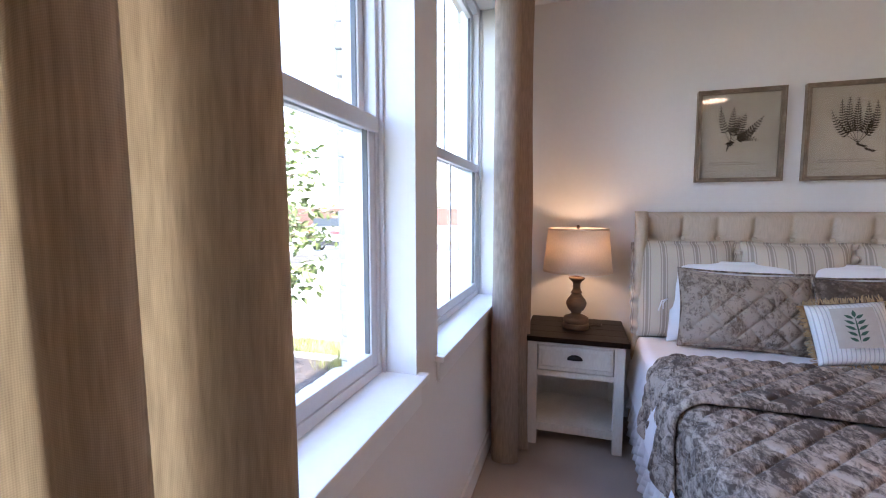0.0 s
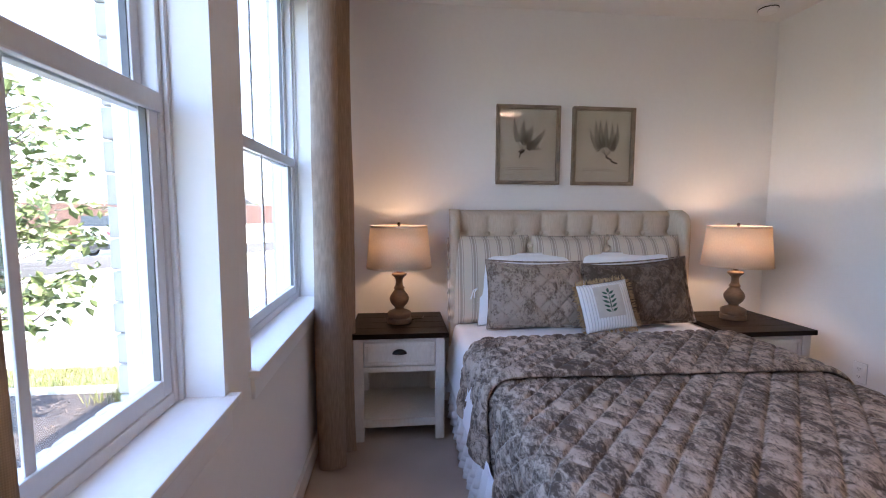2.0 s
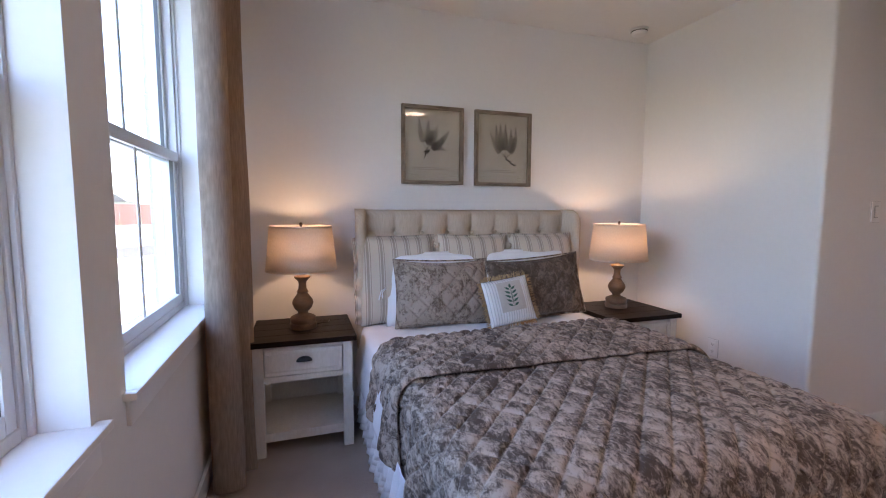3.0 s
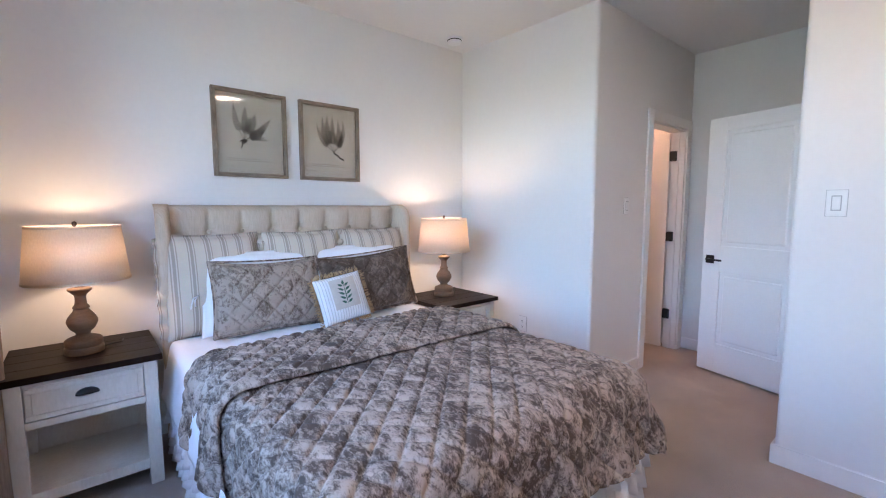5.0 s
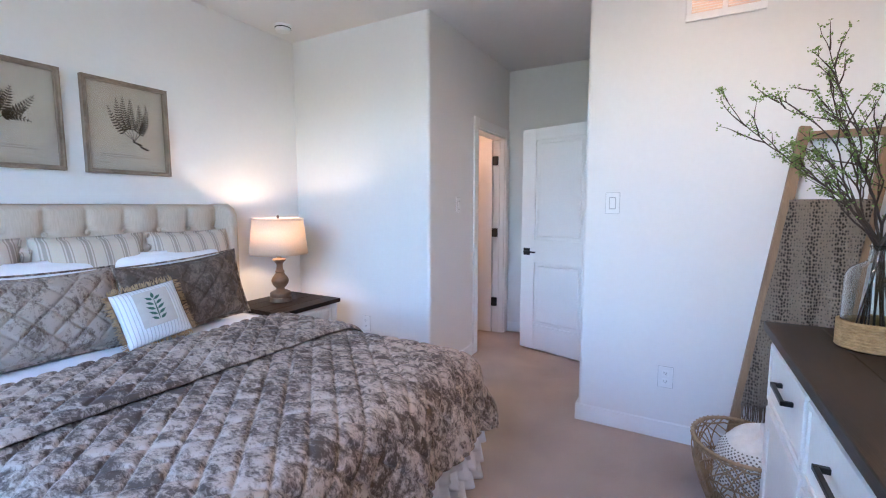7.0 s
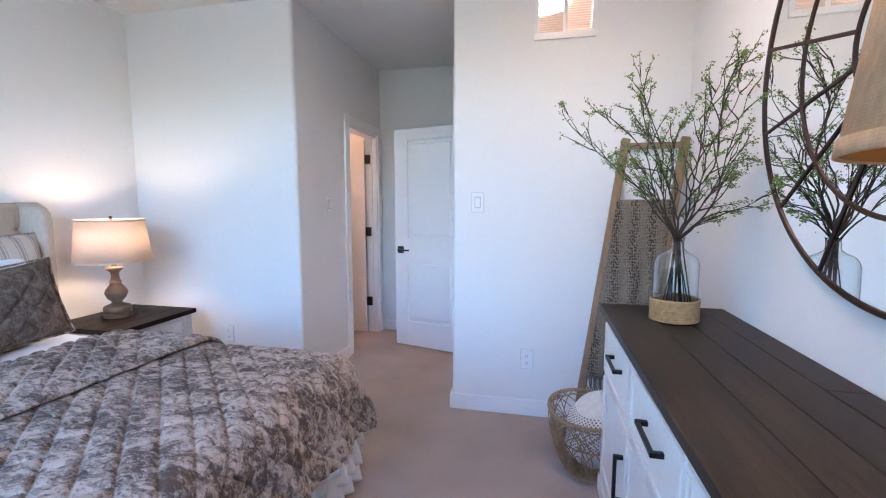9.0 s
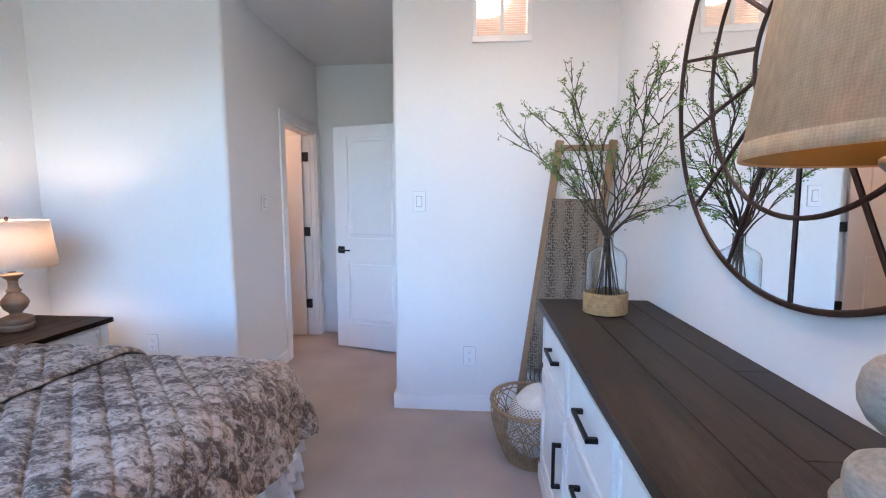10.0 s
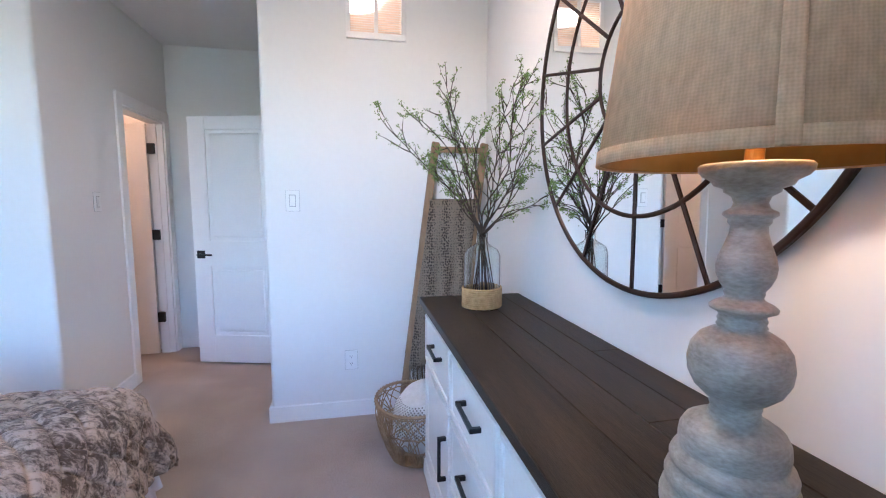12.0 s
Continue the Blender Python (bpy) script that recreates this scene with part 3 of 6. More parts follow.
# switch plates and outlets
def wall_plate(name, m, label, category, w, h, inner):
    p = thing(name, m, label, category)
    # slightly larger grey slab: the plate's edge shadow put in as colour
    part("plate_rim", boxes(((-w / 2 - 0.0018, -0.003, -h / 2 - 0.0018), (w / 2 + 0.0018, 0, h / 2 + 0.0018))), GAPGREY, p, "grey slab painted as the shadow line round the plate")
    part("plate", boxes(((-w / 2, -0.0065, -h / 2), (w / 2, 0, h / 2)), bevel=0.003), PLASTIC, p)
    if inner == "switch":
        part("rocker_frame", boxes(((-0.019, -0.0075, -0.036), (0.019, -0.006, 0.036)), bevel=0.0005), GAPGREY, p)
        part("rocker", boxes(((-0.015, -0.012, -0.031), (0.015, -0.008, 0.031)), bevel=0.002), PLASTIC, p)
    else:
        for s in (-1, 1):
            sock = part("socket", boxes(((-0.0165, -0.0095, s * 0.024 - 0.015), (0.0165, -0.006, s * 0.024 + 0.015)), bevel=0.004), PLASTIC, p)
            part("slot", boxes(((-0.008, -0.0100, s * 0.024 - 0.003), (-0.006, -0.0094, s * 0.024 + 0.007)), ((0.005, -0.0100, s * 0.024 - 0.003), (0.007, -0.0094, s * 0.024 + 0.007)), ((-0.002, -0.0100, s * 0.024 - 0.010), (0.002, -0.0094, s * 0.024 - 0.006))), BLACK, sock)
    return p


wall_plate("light_switch", pose(XE, 0.222, 1.376, 0, 0, -90), "white decora light switch on the wall", "switch", 0.076, 0.122, "switch")
wall_plate("power_outlet", pose(XE, -0.102, 0.373, 0, 0, -90), "white duplex power outlet low on the wall", "outlet", 0.076, 0.122, "outlet")
wall_plate("light_switch", pose(2.955, YD, 1.366, 0, 0, 0), "white decora light switch in the alcove", "switch", 0.076, 0.122, "switch")
wall_plate("power_outlet", pose(XE, 2.09, 0.40, 0, 0, -90), "white duplex outlet beside the nightstand", "outlet", 0.076, 0.122, "outlet")

# high return-air grille on the switch wall
vent = thing("return_air_vent", pose(XE, -0.283, 2.33), "white framed high vent with fine see-through louvres", "vent")
VW, VH = 0.176, 0.36
for lo, hi in (((-0.014, -VW, 0), (0, VW, 0.038)), ((-0.014, -VW, VH - 0.038), (0, VW, VH)), ((-0.014, -VW, 0.038), (0, -VW + 0.026, VH - 0.038)), ((-0.014, VW - 0.026, 0.038), (0, VW, VH - 0.038)), ((-0.012, -0.012, 0.038), (0, 0.012, VH - 0.038))):
    part("frame", boxes((lo, hi), bevel=0.003), TRIM, vent)
slat = link_mesh("slat", boxes(((-0.007, -VW + 0.026, -0.0008), (0.003, -0.012, 0.0008))), VENTTAN)
slat2 = link_mesh("slat", boxes(((-0.007, 0.012, -0.0008), (0.003, VW - 0.026, 0.0008))), VENTTAN)
for k in range(21):
    for me in (slat, slat2):
        s = new("slat", me)
        s.parent, s.matrix_local = vent, pose(0.004, 0, 0.045 + k * 0.0135, 0, 25, 0)

# smoke detector, ceiling light
sd = thing("smoke_detector", pose(2.20, 2.62, ZC), "round white smoke detector on the ceiling", "smoke detector")
part("base", lathe([(0.066, -0.014), (0.066, 0.0)], 32), PLASTIC, sd, smooth=False)
part("cover", lathe(round_profile([(0.030, -0.046), (0.048, -0.043), (0.056, -0.030), (0.060, -0.014)]), 32), PLASTIC, sd, smooth=True)
part("slot_ring", lathe([(0.0585, -0.024), (0.0605, -0.022), (0.0605, -0.018), (0.0585, -0.016)], 32), BLACK, sd)
cl = thing("ceiling_light", pose(1.28, -0.26, ZC), "round flush ceiling light, lit warm", "ceiling light")
part("trim_ring", shell([(0.165, -0.022), (0.165, 0.0)], 40, 0.02), PLASTIC, cl)
part("diffuser", lathe([(0.142, -0.024), (0.144, -0.004)], 40), LIGHTDISC, cl)
inner_light = thing("ceiling_light", pose(3.60, 2.15, ZC), "round flush ceiling light in the inner room, lit warm", "ceiling light")
part("diffuser", lathe([(0.08, -0.03), (0.085, 0.0)], 32), WARMDISC, inner_light)
hall_light = thing("ceiling_light", pose(2.93, -0.18, ZC), "round flush ceiling light in the hall, lit warm", "ceiling light")
part("diffuser", lathe([(0.14, -0.03), (0.145, 0.0)], 32), HALLDISC, hall_light)

# ---- bed ----
CX, HALF = 0.885, 0.775          # bed centre line and mattress half width
FOOT, HEAD = 0.735, 2.66
TOPZ = 0.635
bed = thing("bed", pose(CX, 0, 0), "queen bed with a beige tufted wingback headboard", "bed")


def tuft(x, z, pitch=0.185, row=1.213):
    """Depth of the button tufting at x, z of the headboard panel."""
    d = 0.0
    k = round(x / pitch)
    if z > row:                                        # straight pleats above the top row of buttons
        d -= 0.014 * math.exp(-((x - k * pitch) / 0.014) ** 2) * min(1, (1.375 - z) / 0.05)
        d += 0.012 * math.cos(math.pi * (x - k * pitch) / pitch) ** 2 * -1
    for j in range(5):
        zz = row - j * 0.13
        o = 0.5 * (j % 2)
        kk = round(x / pitch - o) + o
        r = math.hypot(x - kk * pitch, z - zz)
        d -= 0.030 * math.exp(-(r / 0.026) ** 2)
    return d


def head_panel(u, v):
    x = (u - 0.5) * 1.50
    z = 0.30 + v * 1.07
    y = 2.73 - 0.035 - tuft(x, z)
    top = max(0.0, (z - 1.33) / 0.04)
    return (x, y + 0.045 * top * top + 0.008 * nz(x * 6, z * 6), z)


bm = grid_mesh(head_panel, 150, 90)
hb = part("headboard", bm, LINEN, bed, "beige linen headboard with button tufting", smooth=True)
thicken(hb, 0.03, 1)
part("headboard_back", boxes(((-0.76, 2.755, 0.03), (0.76, 2.815, 1.365)), bevel=0.012), LINEN, bed)
for s in (-1, 1):
    def wing(u, v, s=s):
        """A padded wing: a closed loop round its thickness, swept up; it leans out slightly to the front."""
        a = 2 * math.pi * u
        z = 0.03 + 1.345 * v
        taper = 1.0 if z < 1.27 else math.sqrt(max(0.02, 1 - ((z - 1.27) / 0.107) ** 2))
        depth = 0.115 * (0.45 + 0.55 * taper)
        yc = 2.815 - depth
        cx_, cy_ = math.cos(a), math.sin(a)
        ex = abs(cx_) ** 0.55 * math.copysign(1, cx_)
        ey = abs(cy_) ** 0.55 * math.copysign(1, cy_)
        return (s * (0.785 + 0.02 * max(0, -ey)) + 0.034 * ex, yc + depth * ey, z - (0.03 * (1 - taper)) * max(0, ey))
    bm = grid_mesh(wing, 28, 40, closed_u=True)
    bm.faces.new(bm.verts[-28:])
    part("wing", bm, LINEN, bed, "padded wing of the headboard", smooth=True)
button = link_mesh("button", lathe(round_profile([(0.0, 0.0), (0.010, 0.001), (0.013, 0.004), (0.008, 0.008), (0.001, 0.009)]), 12), LINEN, True)
for k in range(-4, 5):
    if abs(k * 0.185) < 0.74:
        b = new("button", button)
        b.parent, b.matrix_local = hb, pose(k * 0.185, 2.73 - 0.035 + 0.026, 1.213, 90, 0, 0)
part("mattress", boxes(((-HALF + 0.02, FOOT + 0.02, 0.30), (HALF - 0.02, HEAD, TOPZ - 0.02)), bevel=0.05, segs=4), SHEET, bed, smooth=True)
part("box_spring", boxes(((-HALF + 0.03, FOOT + 0.04, 0.10), (HALF - 0.03, HEAD, 0.30)), bevel=0.02), TAUPE, bed)
for sx in (-1, 1):
    for yy in (FOOT + 0.14, HEAD - 0.14):
        part("leg", boxes(((sx * 0.66 - 0.03, yy - 0.03, 0.0), (sx * 0.66 + 0.03, yy + 0.03, 0.11)), bevel=0.004), DARKWOOD, bed)


def ruffle(parent, z0, z1, out, seed, material, label):
    """One gathered tier of the skirt round three sides of the bed."""
    xs, yf, yh = HALF - 0.005, FOOT + 0.01, HEAD - 0.1
    run = [(-xs, yh), (-xs, yf), (xs, yf), (xs, yh)]
    seg = [math.dist(a, b) for a, b in zip(run, run[1:])]
    total = sum(seg)

    def fn(u, v):
        d = u * total
        for (a, b), L in zip(zip(run, run[1:]), seg):
            if d <= L + 1e-6:
                break
            d -= L
        f = d / L
        x, y = a[0] + (b[0] - a[0]) * f, a[1] + (b[1] - a[1]) * f
        nx, ny = (b[1] - a[1]) / L, -(b[0] - a[0]) / L
        nx, ny = -nx, -ny
        if nx * x + ny * (y - 1.6) < 0:
            nx, ny = -nx, -ny
        s = u * total
        wob = math.sin(s * 70 + 2.6 * nz(s * 5, seed)) * 0.9 + nz(s * 17, seed + 3.3) * 0.7
        amp = 0.022 * v + 0.002
        o = out + amp * wob + 0.016 * v
        z = z1 - (z1 - z0) * v + 0.008 * v * nz(s * 23, seed + 7)
        return (x + nx * o, y + ny * o, z)
    bm = grid_mesh(fn, 900, 7)
    return thicken(part("tier", bm, material, parent, label, smooth=True), 0.0015)


skirt = thing("bed_skirt", pose(CX, 0, 0), "white ruffled bed skirt in hanging tiers", "bed skirt")
ruffle(skirt, 0.012, 0.15, 0.040, 1.7, SHEET, "")
ruffle(skirt, 0.10, 0.24, 0.046, 5.1, SHEET, "")
ruffle(skirt, 0.19, 0.36, 0.046, 9.4, SHEET, "")


def drape(u, v, a, b, r, flare, lift=0.0):
    """Lays the point (u across, v from the head towards the foot) of a flat cloth over the bed's top; a, b: half width and foot edge."""
    du, dv = max(abs(u) - a, 0.0), max(v - b, 0.0)
    d = (du ** 6 + dv ** 6) ** (1 / 6) if du and dv else max(du, dv)
    x, y = math.copysign(min(abs(u), a), u), min(v, b)
    if d <= 0:
        return Vector((x, y, 0.0)), Vector((0, 0, 1))
    arc = r * math.pi / 2
    if d < arc:
        out, down = r * math.sin(d / r), r * (1 - math.cos(d / r))
    else:
        out, down = r + (d - arc) * flare, r + (d - arc) * math.sqrt(1 - flare * flare)
    q = math.hypot(du, dv)
    ox, oy = (du / q) * math.copysign(1, u), dv / q
    if du and dv:
        out += 0.10 * min(du, dv)
    t = min(d / arc, 1)
    return Vector((x + ox * out, y + oy * out, -down)), Vector((ox * t, oy * t, 1 - 0.8 * t)).normalized()


def quilt(u, v, s=0.089, c=0.707, sn=0.707):
    """Puff height of diagonal channel quilting."""
    h = 1.0
    for sg in (1, -1):
        p = (u * sn + sg * v * c) / s
        f = abs(p - round(p))
        g = 1 - (1 - f / 0.5) ** 6
        h = min(h, g)
    return h


COV_HEAD = 2.06


def coverlet_at(u, v, extra=0.0, wr=1.0, puff=1.0):
    """u: metres across from the centre line, v: metres from the fold towards the foot."""
    k = max(0.0, min(1.0, (u + 0.5) / 0.8))
    soft = k * k * (3 - 2 * k)                                           # looser over the far side and the foot
    p, n = drape(u, v, HALF - (0.10 if u > 0 else 0.08), COV_HEAD - FOOT - 0.055 - 0.045 * soft, 0.085 + 0.075 * soft, 0.10 + 0.12 * soft)
    d = 0.014 * (0.6 + puff * (quilt(u, v) - 0.6)) + wr * (0.010 * nz(u * 3.1, v * 3.1, 4.0) + 0.004 * nz(u * 11, v * 9, 8.0))
    if p.z < -0.09:                                                      # soft hanging folds
        d += 0.022 * math.sin((u * 1.0 if abs(u) < HALF - 0.1 else v) * 17 + 2 * nz(u * 2, v * 2)) * min(1, (-p.z - 0.09) / 0.2)
    p = p + n * (d + extra)
    crown = 0.014 * max(0, 1 - (u / (HALF + 0.05)) ** 2)
    return Vector((p.x, COV_HEAD - p.y, TOPZ + 0.012 + p.z + crown))


cov = thing("coverlet", pose(CX, 0, 0), "taupe crushed-velvet quilted coverlet folded back on the bed", "coverlet")
UL, UR = HALF - 0.045 + 0.33, HALF - 0.045 + 0.46
VL = COV_HEAD - FOOT - 0.055 + 0.405


def main_sheet(i, j):
    return coverlet_at(-UL + i * (UL + UR), 0.02 + j * (VL - 0.02))


thicken(part("quilt", grid_mesh(main_sheet, 420, 320), VELVET, cov, smooth=True), 0.012)


def fold_back(i, j):
    """The turned-back end: from under the crest, round it, and down to the hem on top."""
    u = -UL - 0.02 + i * (UL + UR - 0.06)
    hem = 0.545 + 0.035 * (u / UL) + 0.007 * nz(u * 2, 2.0) + (0.10 * max(0.0, (-u - HALF) / 0.4))
    R = 0.026
    if j < 0.12:
        a = math.pi * (1 - j / 0.12) * 0.9
        p = coverlet_at(u, 0.02, 0.026, 0.6)
        q = coverlet_at(u, 0.10, 0.026, 0.6)
        up = Vector((0, 0, 1)) if abs(u) < HALF - 0.03 else Vector((math.copysign(0.8, u), 0, 0.5)).normalized()
        fwd = (p - q).normalized()
        return p + fwd * (R * math.sin(a)) + up * (R * (math.cos(a) - 1) * 0.9)
    v = 0.02 + (j - 0.12) / 0.88 * hem
    edge = min(1.0, (1 - j) / 0.04)
    return coverlet_at(u, v, 0.018 + 0.016 * math.sqrt(max(edge, 0.0)), 1.0, min(1.0, (1 - j) / 0.10))


thicken(part("turned_back_end", grid_mesh(fold_back, 420, 110), VELVET, cov, "turned-back end of the coverlet", smooth=True), 0.012)


# white sheet
def sheet_fn(i, j):
    u = (i * 2 - 1) * (HALF + 0.34)
    v = j * 0.92
    p, n = drape(u, v, HALF - (0.05 if u > 0 else 0.025), 9, 0.06, 0.10 if u > 0 else 0.15)
    p = p + n * (0.006 * nz(u * 7, v * 7, 1.0) + 0.003 * nz(u * 21, v * 14, 3.0))
    return (p.x, 2.66 - p.y, TOPZ - 0.002 + p.z)


sheet = thing("bed_sheet", pose(CX, 0, 0), "white cotton sheet over the mattress", "bed sheet")
thicken(part("cloth", grid_mesh(sheet_fn, 120, 60), SHEET, sheet, smooth=True), 0.004)


def pillow_bm(w, h, t, n=44, flange=0.0, pinch=0.05, seed=0.0, quilted=False, sag=0.0):
    """A stuffed cushion standing on its lower edge: x across, y through (front is -y), z up."""
    bm = bmesh.new()
    grid = {}
    for side in (-1, 1):
        for j in range(n + 1):
            for i in range(n + 1):
                edge = i in (0, n) or j in (0, n)
                if side == 1 and edge:
                    grid[side, i, j] = grid[-1, i, j]
                    continue
                u, v = 2 * i / n - 1, 2 * j / n - 1
                fu, fv = min(1, abs(u) / (1 - flange)), min(1, abs(v) / (1 - flange))
                th = (max(0.0, 1 - fu ** 2.6) * max(0.0, 1 - fv ** 2.6)) ** 0.42
                x = u * w / 2 * (1 - pinch * (1 - v * v))
                z = v * h / 2 * (1 - pinch * (1 - u * u)) + h / 2
                y = t / 2 * th
                y += th * (0.016 * nz(x * 5, z * 5, seed) + 0.007 * nz(x * 14, z * 11, seed + 5))
                if not edge and th < 0.05:
                    y = max(y, 0.003)
                if quilted and side == -1:
                    y += 0.014 * (quilt(x, z, 0.085, 0.707, 0.707) - 0.7) * min(1, th * 2)
                wave = 0.010 * nz(x * 6, z * 6, seed + 9) * (1 - th)
                z -= sag * (1 - u * u) * max(0, v) * 0.5
                grid[side, i, j] = bm.verts.new((x, side * y + wave, z))
    for side in (-1, 1):
        for j in range(n):
            for i in range(n):
                q = [grid[side, i, j], grid[side, i + 1, j], grid[side, i + 1, j + 1], grid[side, i, j + 1]]
                bm.faces.new(q if side == -1 else q[::-1])
    return bm


def pillow(name, where, lean, turn, w, h, t, material, label, group, tilt=0, **kw):
    p = thing(name, pose(*where) @ pose(0, 0, 0, 0, 0, turn) @ pose(0, 0, 0, -lean, 0, 0) @ pose(0, 0, 0, 0, tilt, 0), label, "pillow", group)
    part("cushion", pillow_bm(w, h, t, **kw), material, p, smooth=True)
    return p


Z0 = TOPZ + 0.004
for x, tw, lab in ((0.33, 2, 1), (0.865, 0, 2), (1.395, -2, 3)):
    p = pillow("euro_pillow", (x, 2.555, Z0 - 0.01), 9, tw, 0.52, 0.585, 0.19, STRIPE, "large square pillow in beige ticking stripe against the headboard", "striped pillows", flange=0.05, pinch=0.035, seed=lab * 3.7)
    for s in (-1, 1):                                                     # soft ruffled side flange
        def ruff(u, v, s=s, k=lab):
            return (s * (0.250 + 0.042 * u), 0.020 * u * math.sin(v * 40 + k) + 0.004, 0.01 + 0.565 * v + 0.01 * u * math.sin(v * 23 + k))
        thicken(part("ruffle", grid_mesh(ruff, 5, 70), STRIPE, p, smooth=True), 0.002)
for x, tw in ((0.565, 2), (1.215, -2)):
    pillow("white_pillow", (x, 2.475, Z0), 12, tw, 0.70, 0.478, 0.15, SHEET, "white cotton bed pillow behind a velvet sham", "white pillows", flange=0.08, seed=x, pinch=0.06)
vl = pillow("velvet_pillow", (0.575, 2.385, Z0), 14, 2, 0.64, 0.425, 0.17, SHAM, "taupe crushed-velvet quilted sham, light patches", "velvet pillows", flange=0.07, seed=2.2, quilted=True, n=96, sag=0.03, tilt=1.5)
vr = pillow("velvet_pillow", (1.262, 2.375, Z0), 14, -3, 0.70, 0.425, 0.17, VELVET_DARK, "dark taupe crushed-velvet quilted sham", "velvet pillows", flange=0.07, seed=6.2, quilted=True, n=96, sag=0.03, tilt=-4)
for p, w, h in ((vl, 0.64, 0.425), (vr, 0.70, 0.425)):
    pts = [(u * w / 2 * (1 - 0.05 * (1 - v * v)), 0, v * h / 2 * (1 - 0.05 * (1 - u * u)) + h / 2) for u, v in [(-1 + k / 10, -1) for k in range(20)] + [(1, -1 + k / 10) for k in range(20)] + [(1 - k / 10, 1) for k in range(20)] + [(-1, 1 - k / 10) for k in range(21)]]
    bm = bmesh.new()
    tube(bm, pts, 0.005, 6)
    part("piping", bm, VELVET, p, smooth=True)
tie = bmesh.new()
tube(tie, [(-0.345, -0.01, 0.24), (-0.375, -0.02, 0.225), (-0.385, -0.03, 0.20), (-0.395, -0.03, 0.17)], 0.004, 5)
tube(tie, [(-0.345, -0.01, 0.24), (-0.37, -0.03, 0.215), (-0.372, -0.035, 0.18)], 0.004, 5)
wp = [o for o in scene.objects if o.name.startswith("white_pillow")]
part("tie", tie, SHEET, wp[0], smooth=True)

# small accent pillow with fringe and leaf panel
sp = pillow("accent_pillow", (0.985, 2.235, Z0 + 0.02), 20, -4, 0.315, 0.290, 0.11, FINE_STRIPE, "small white striped pillow with leaf panel and jute fringe", "", tilt=-8, flange=0.03, seed=4.4, pinch=0.03)


def bulge(x, z, w=0.315, t=0.11):
    u, v = min(1, abs(x) / (w / 2)), min(1, abs(z - w / 2) / (w / 2))
    return -(t / 2) * ((1 - u ** 2.6) * (1 - v ** 2.6)) ** 0.42 - 0.012


part("centre_panel", grid_mesh(lambda u, v: ((u - 0.5) * 0.165, bulge((u - 0.5) * 0.165, 0.075 + 0.185 * v), 0.075 + 0.185 * v), 16, 16), TAUPE, sp, smooth=True)


def leaf_faces(bm, base, d, length, width, y):
    """A flat pointed leaf on a front surface, y giving the depth at x, z."""
    d = Vector((d[0], d[1])).normalized()
    s = Vector((-d[1], d[0]))
    pts = [Vector(base)] + [Vector(base) + d * (length * t) + s * (width * k) for t, k in ((0.3, 0.45), (0.6, 0.42), (1.0, 0.0), (0.6, -0.42), (0.3, -0.45))]
    bm.faces.new([bm.verts.new((p[0], y(p[0], p[1]), p[1])) for p in pts])


bm = bmesh.new()
yy = lambda x, z: bulge(x, z) - 0.0025
for k in range(5):
    z = 0.105 + k * 0.026
    for s in (-1, 1):
        leaf_faces(bm, (0.004 * s, z), (s, 0.55), 0.046 - 0.004 * abs(k - 2), 0.015, yy)
leaf_faces(bm, (0, 0.215), (0.1, 1), 0.035, 0.018, yy)
leaf_faces(bm, (0, 0.095), (0.02, 1), 0.14, 0.007, yy)
part("leaf_print", bm, LEAFPRINT, sp, "dark green leaf sprig")
bm = bmesh.new()
rnd = random.Random(7)
for k in range(420):
    s, f = k % 4, rnd.random() * 2 - 1
    w = 0.1575
    ex, ez = ((f, -1), (1, f), (f, 1), (-1, f))[s]
    ox, oz = ((0, -1), (1, 0), (0, 1), (-1, 0))[s]
    L = 0.016 + rnd.random() * 0.014
    a = Vector((ex * w, 0, ez * 0.145 + 0.145))
    b = a + Vector((ox * L + rnd.uniform(-0.008, 0.008), rnd.uniform(-0.010, 0.010), oz * L + rnd.uniform(-0.008, 0.008)))
    tube(bm, [a, (a + b) / 2 + Vector((0, rnd.uniform(-0.004, 0.004), 0)), b], [0.0030, 0.0026, 0.0016], 3)
tagged(part("fringe", bm, JUTE, sp, "jute fringe"), kind="stuff")


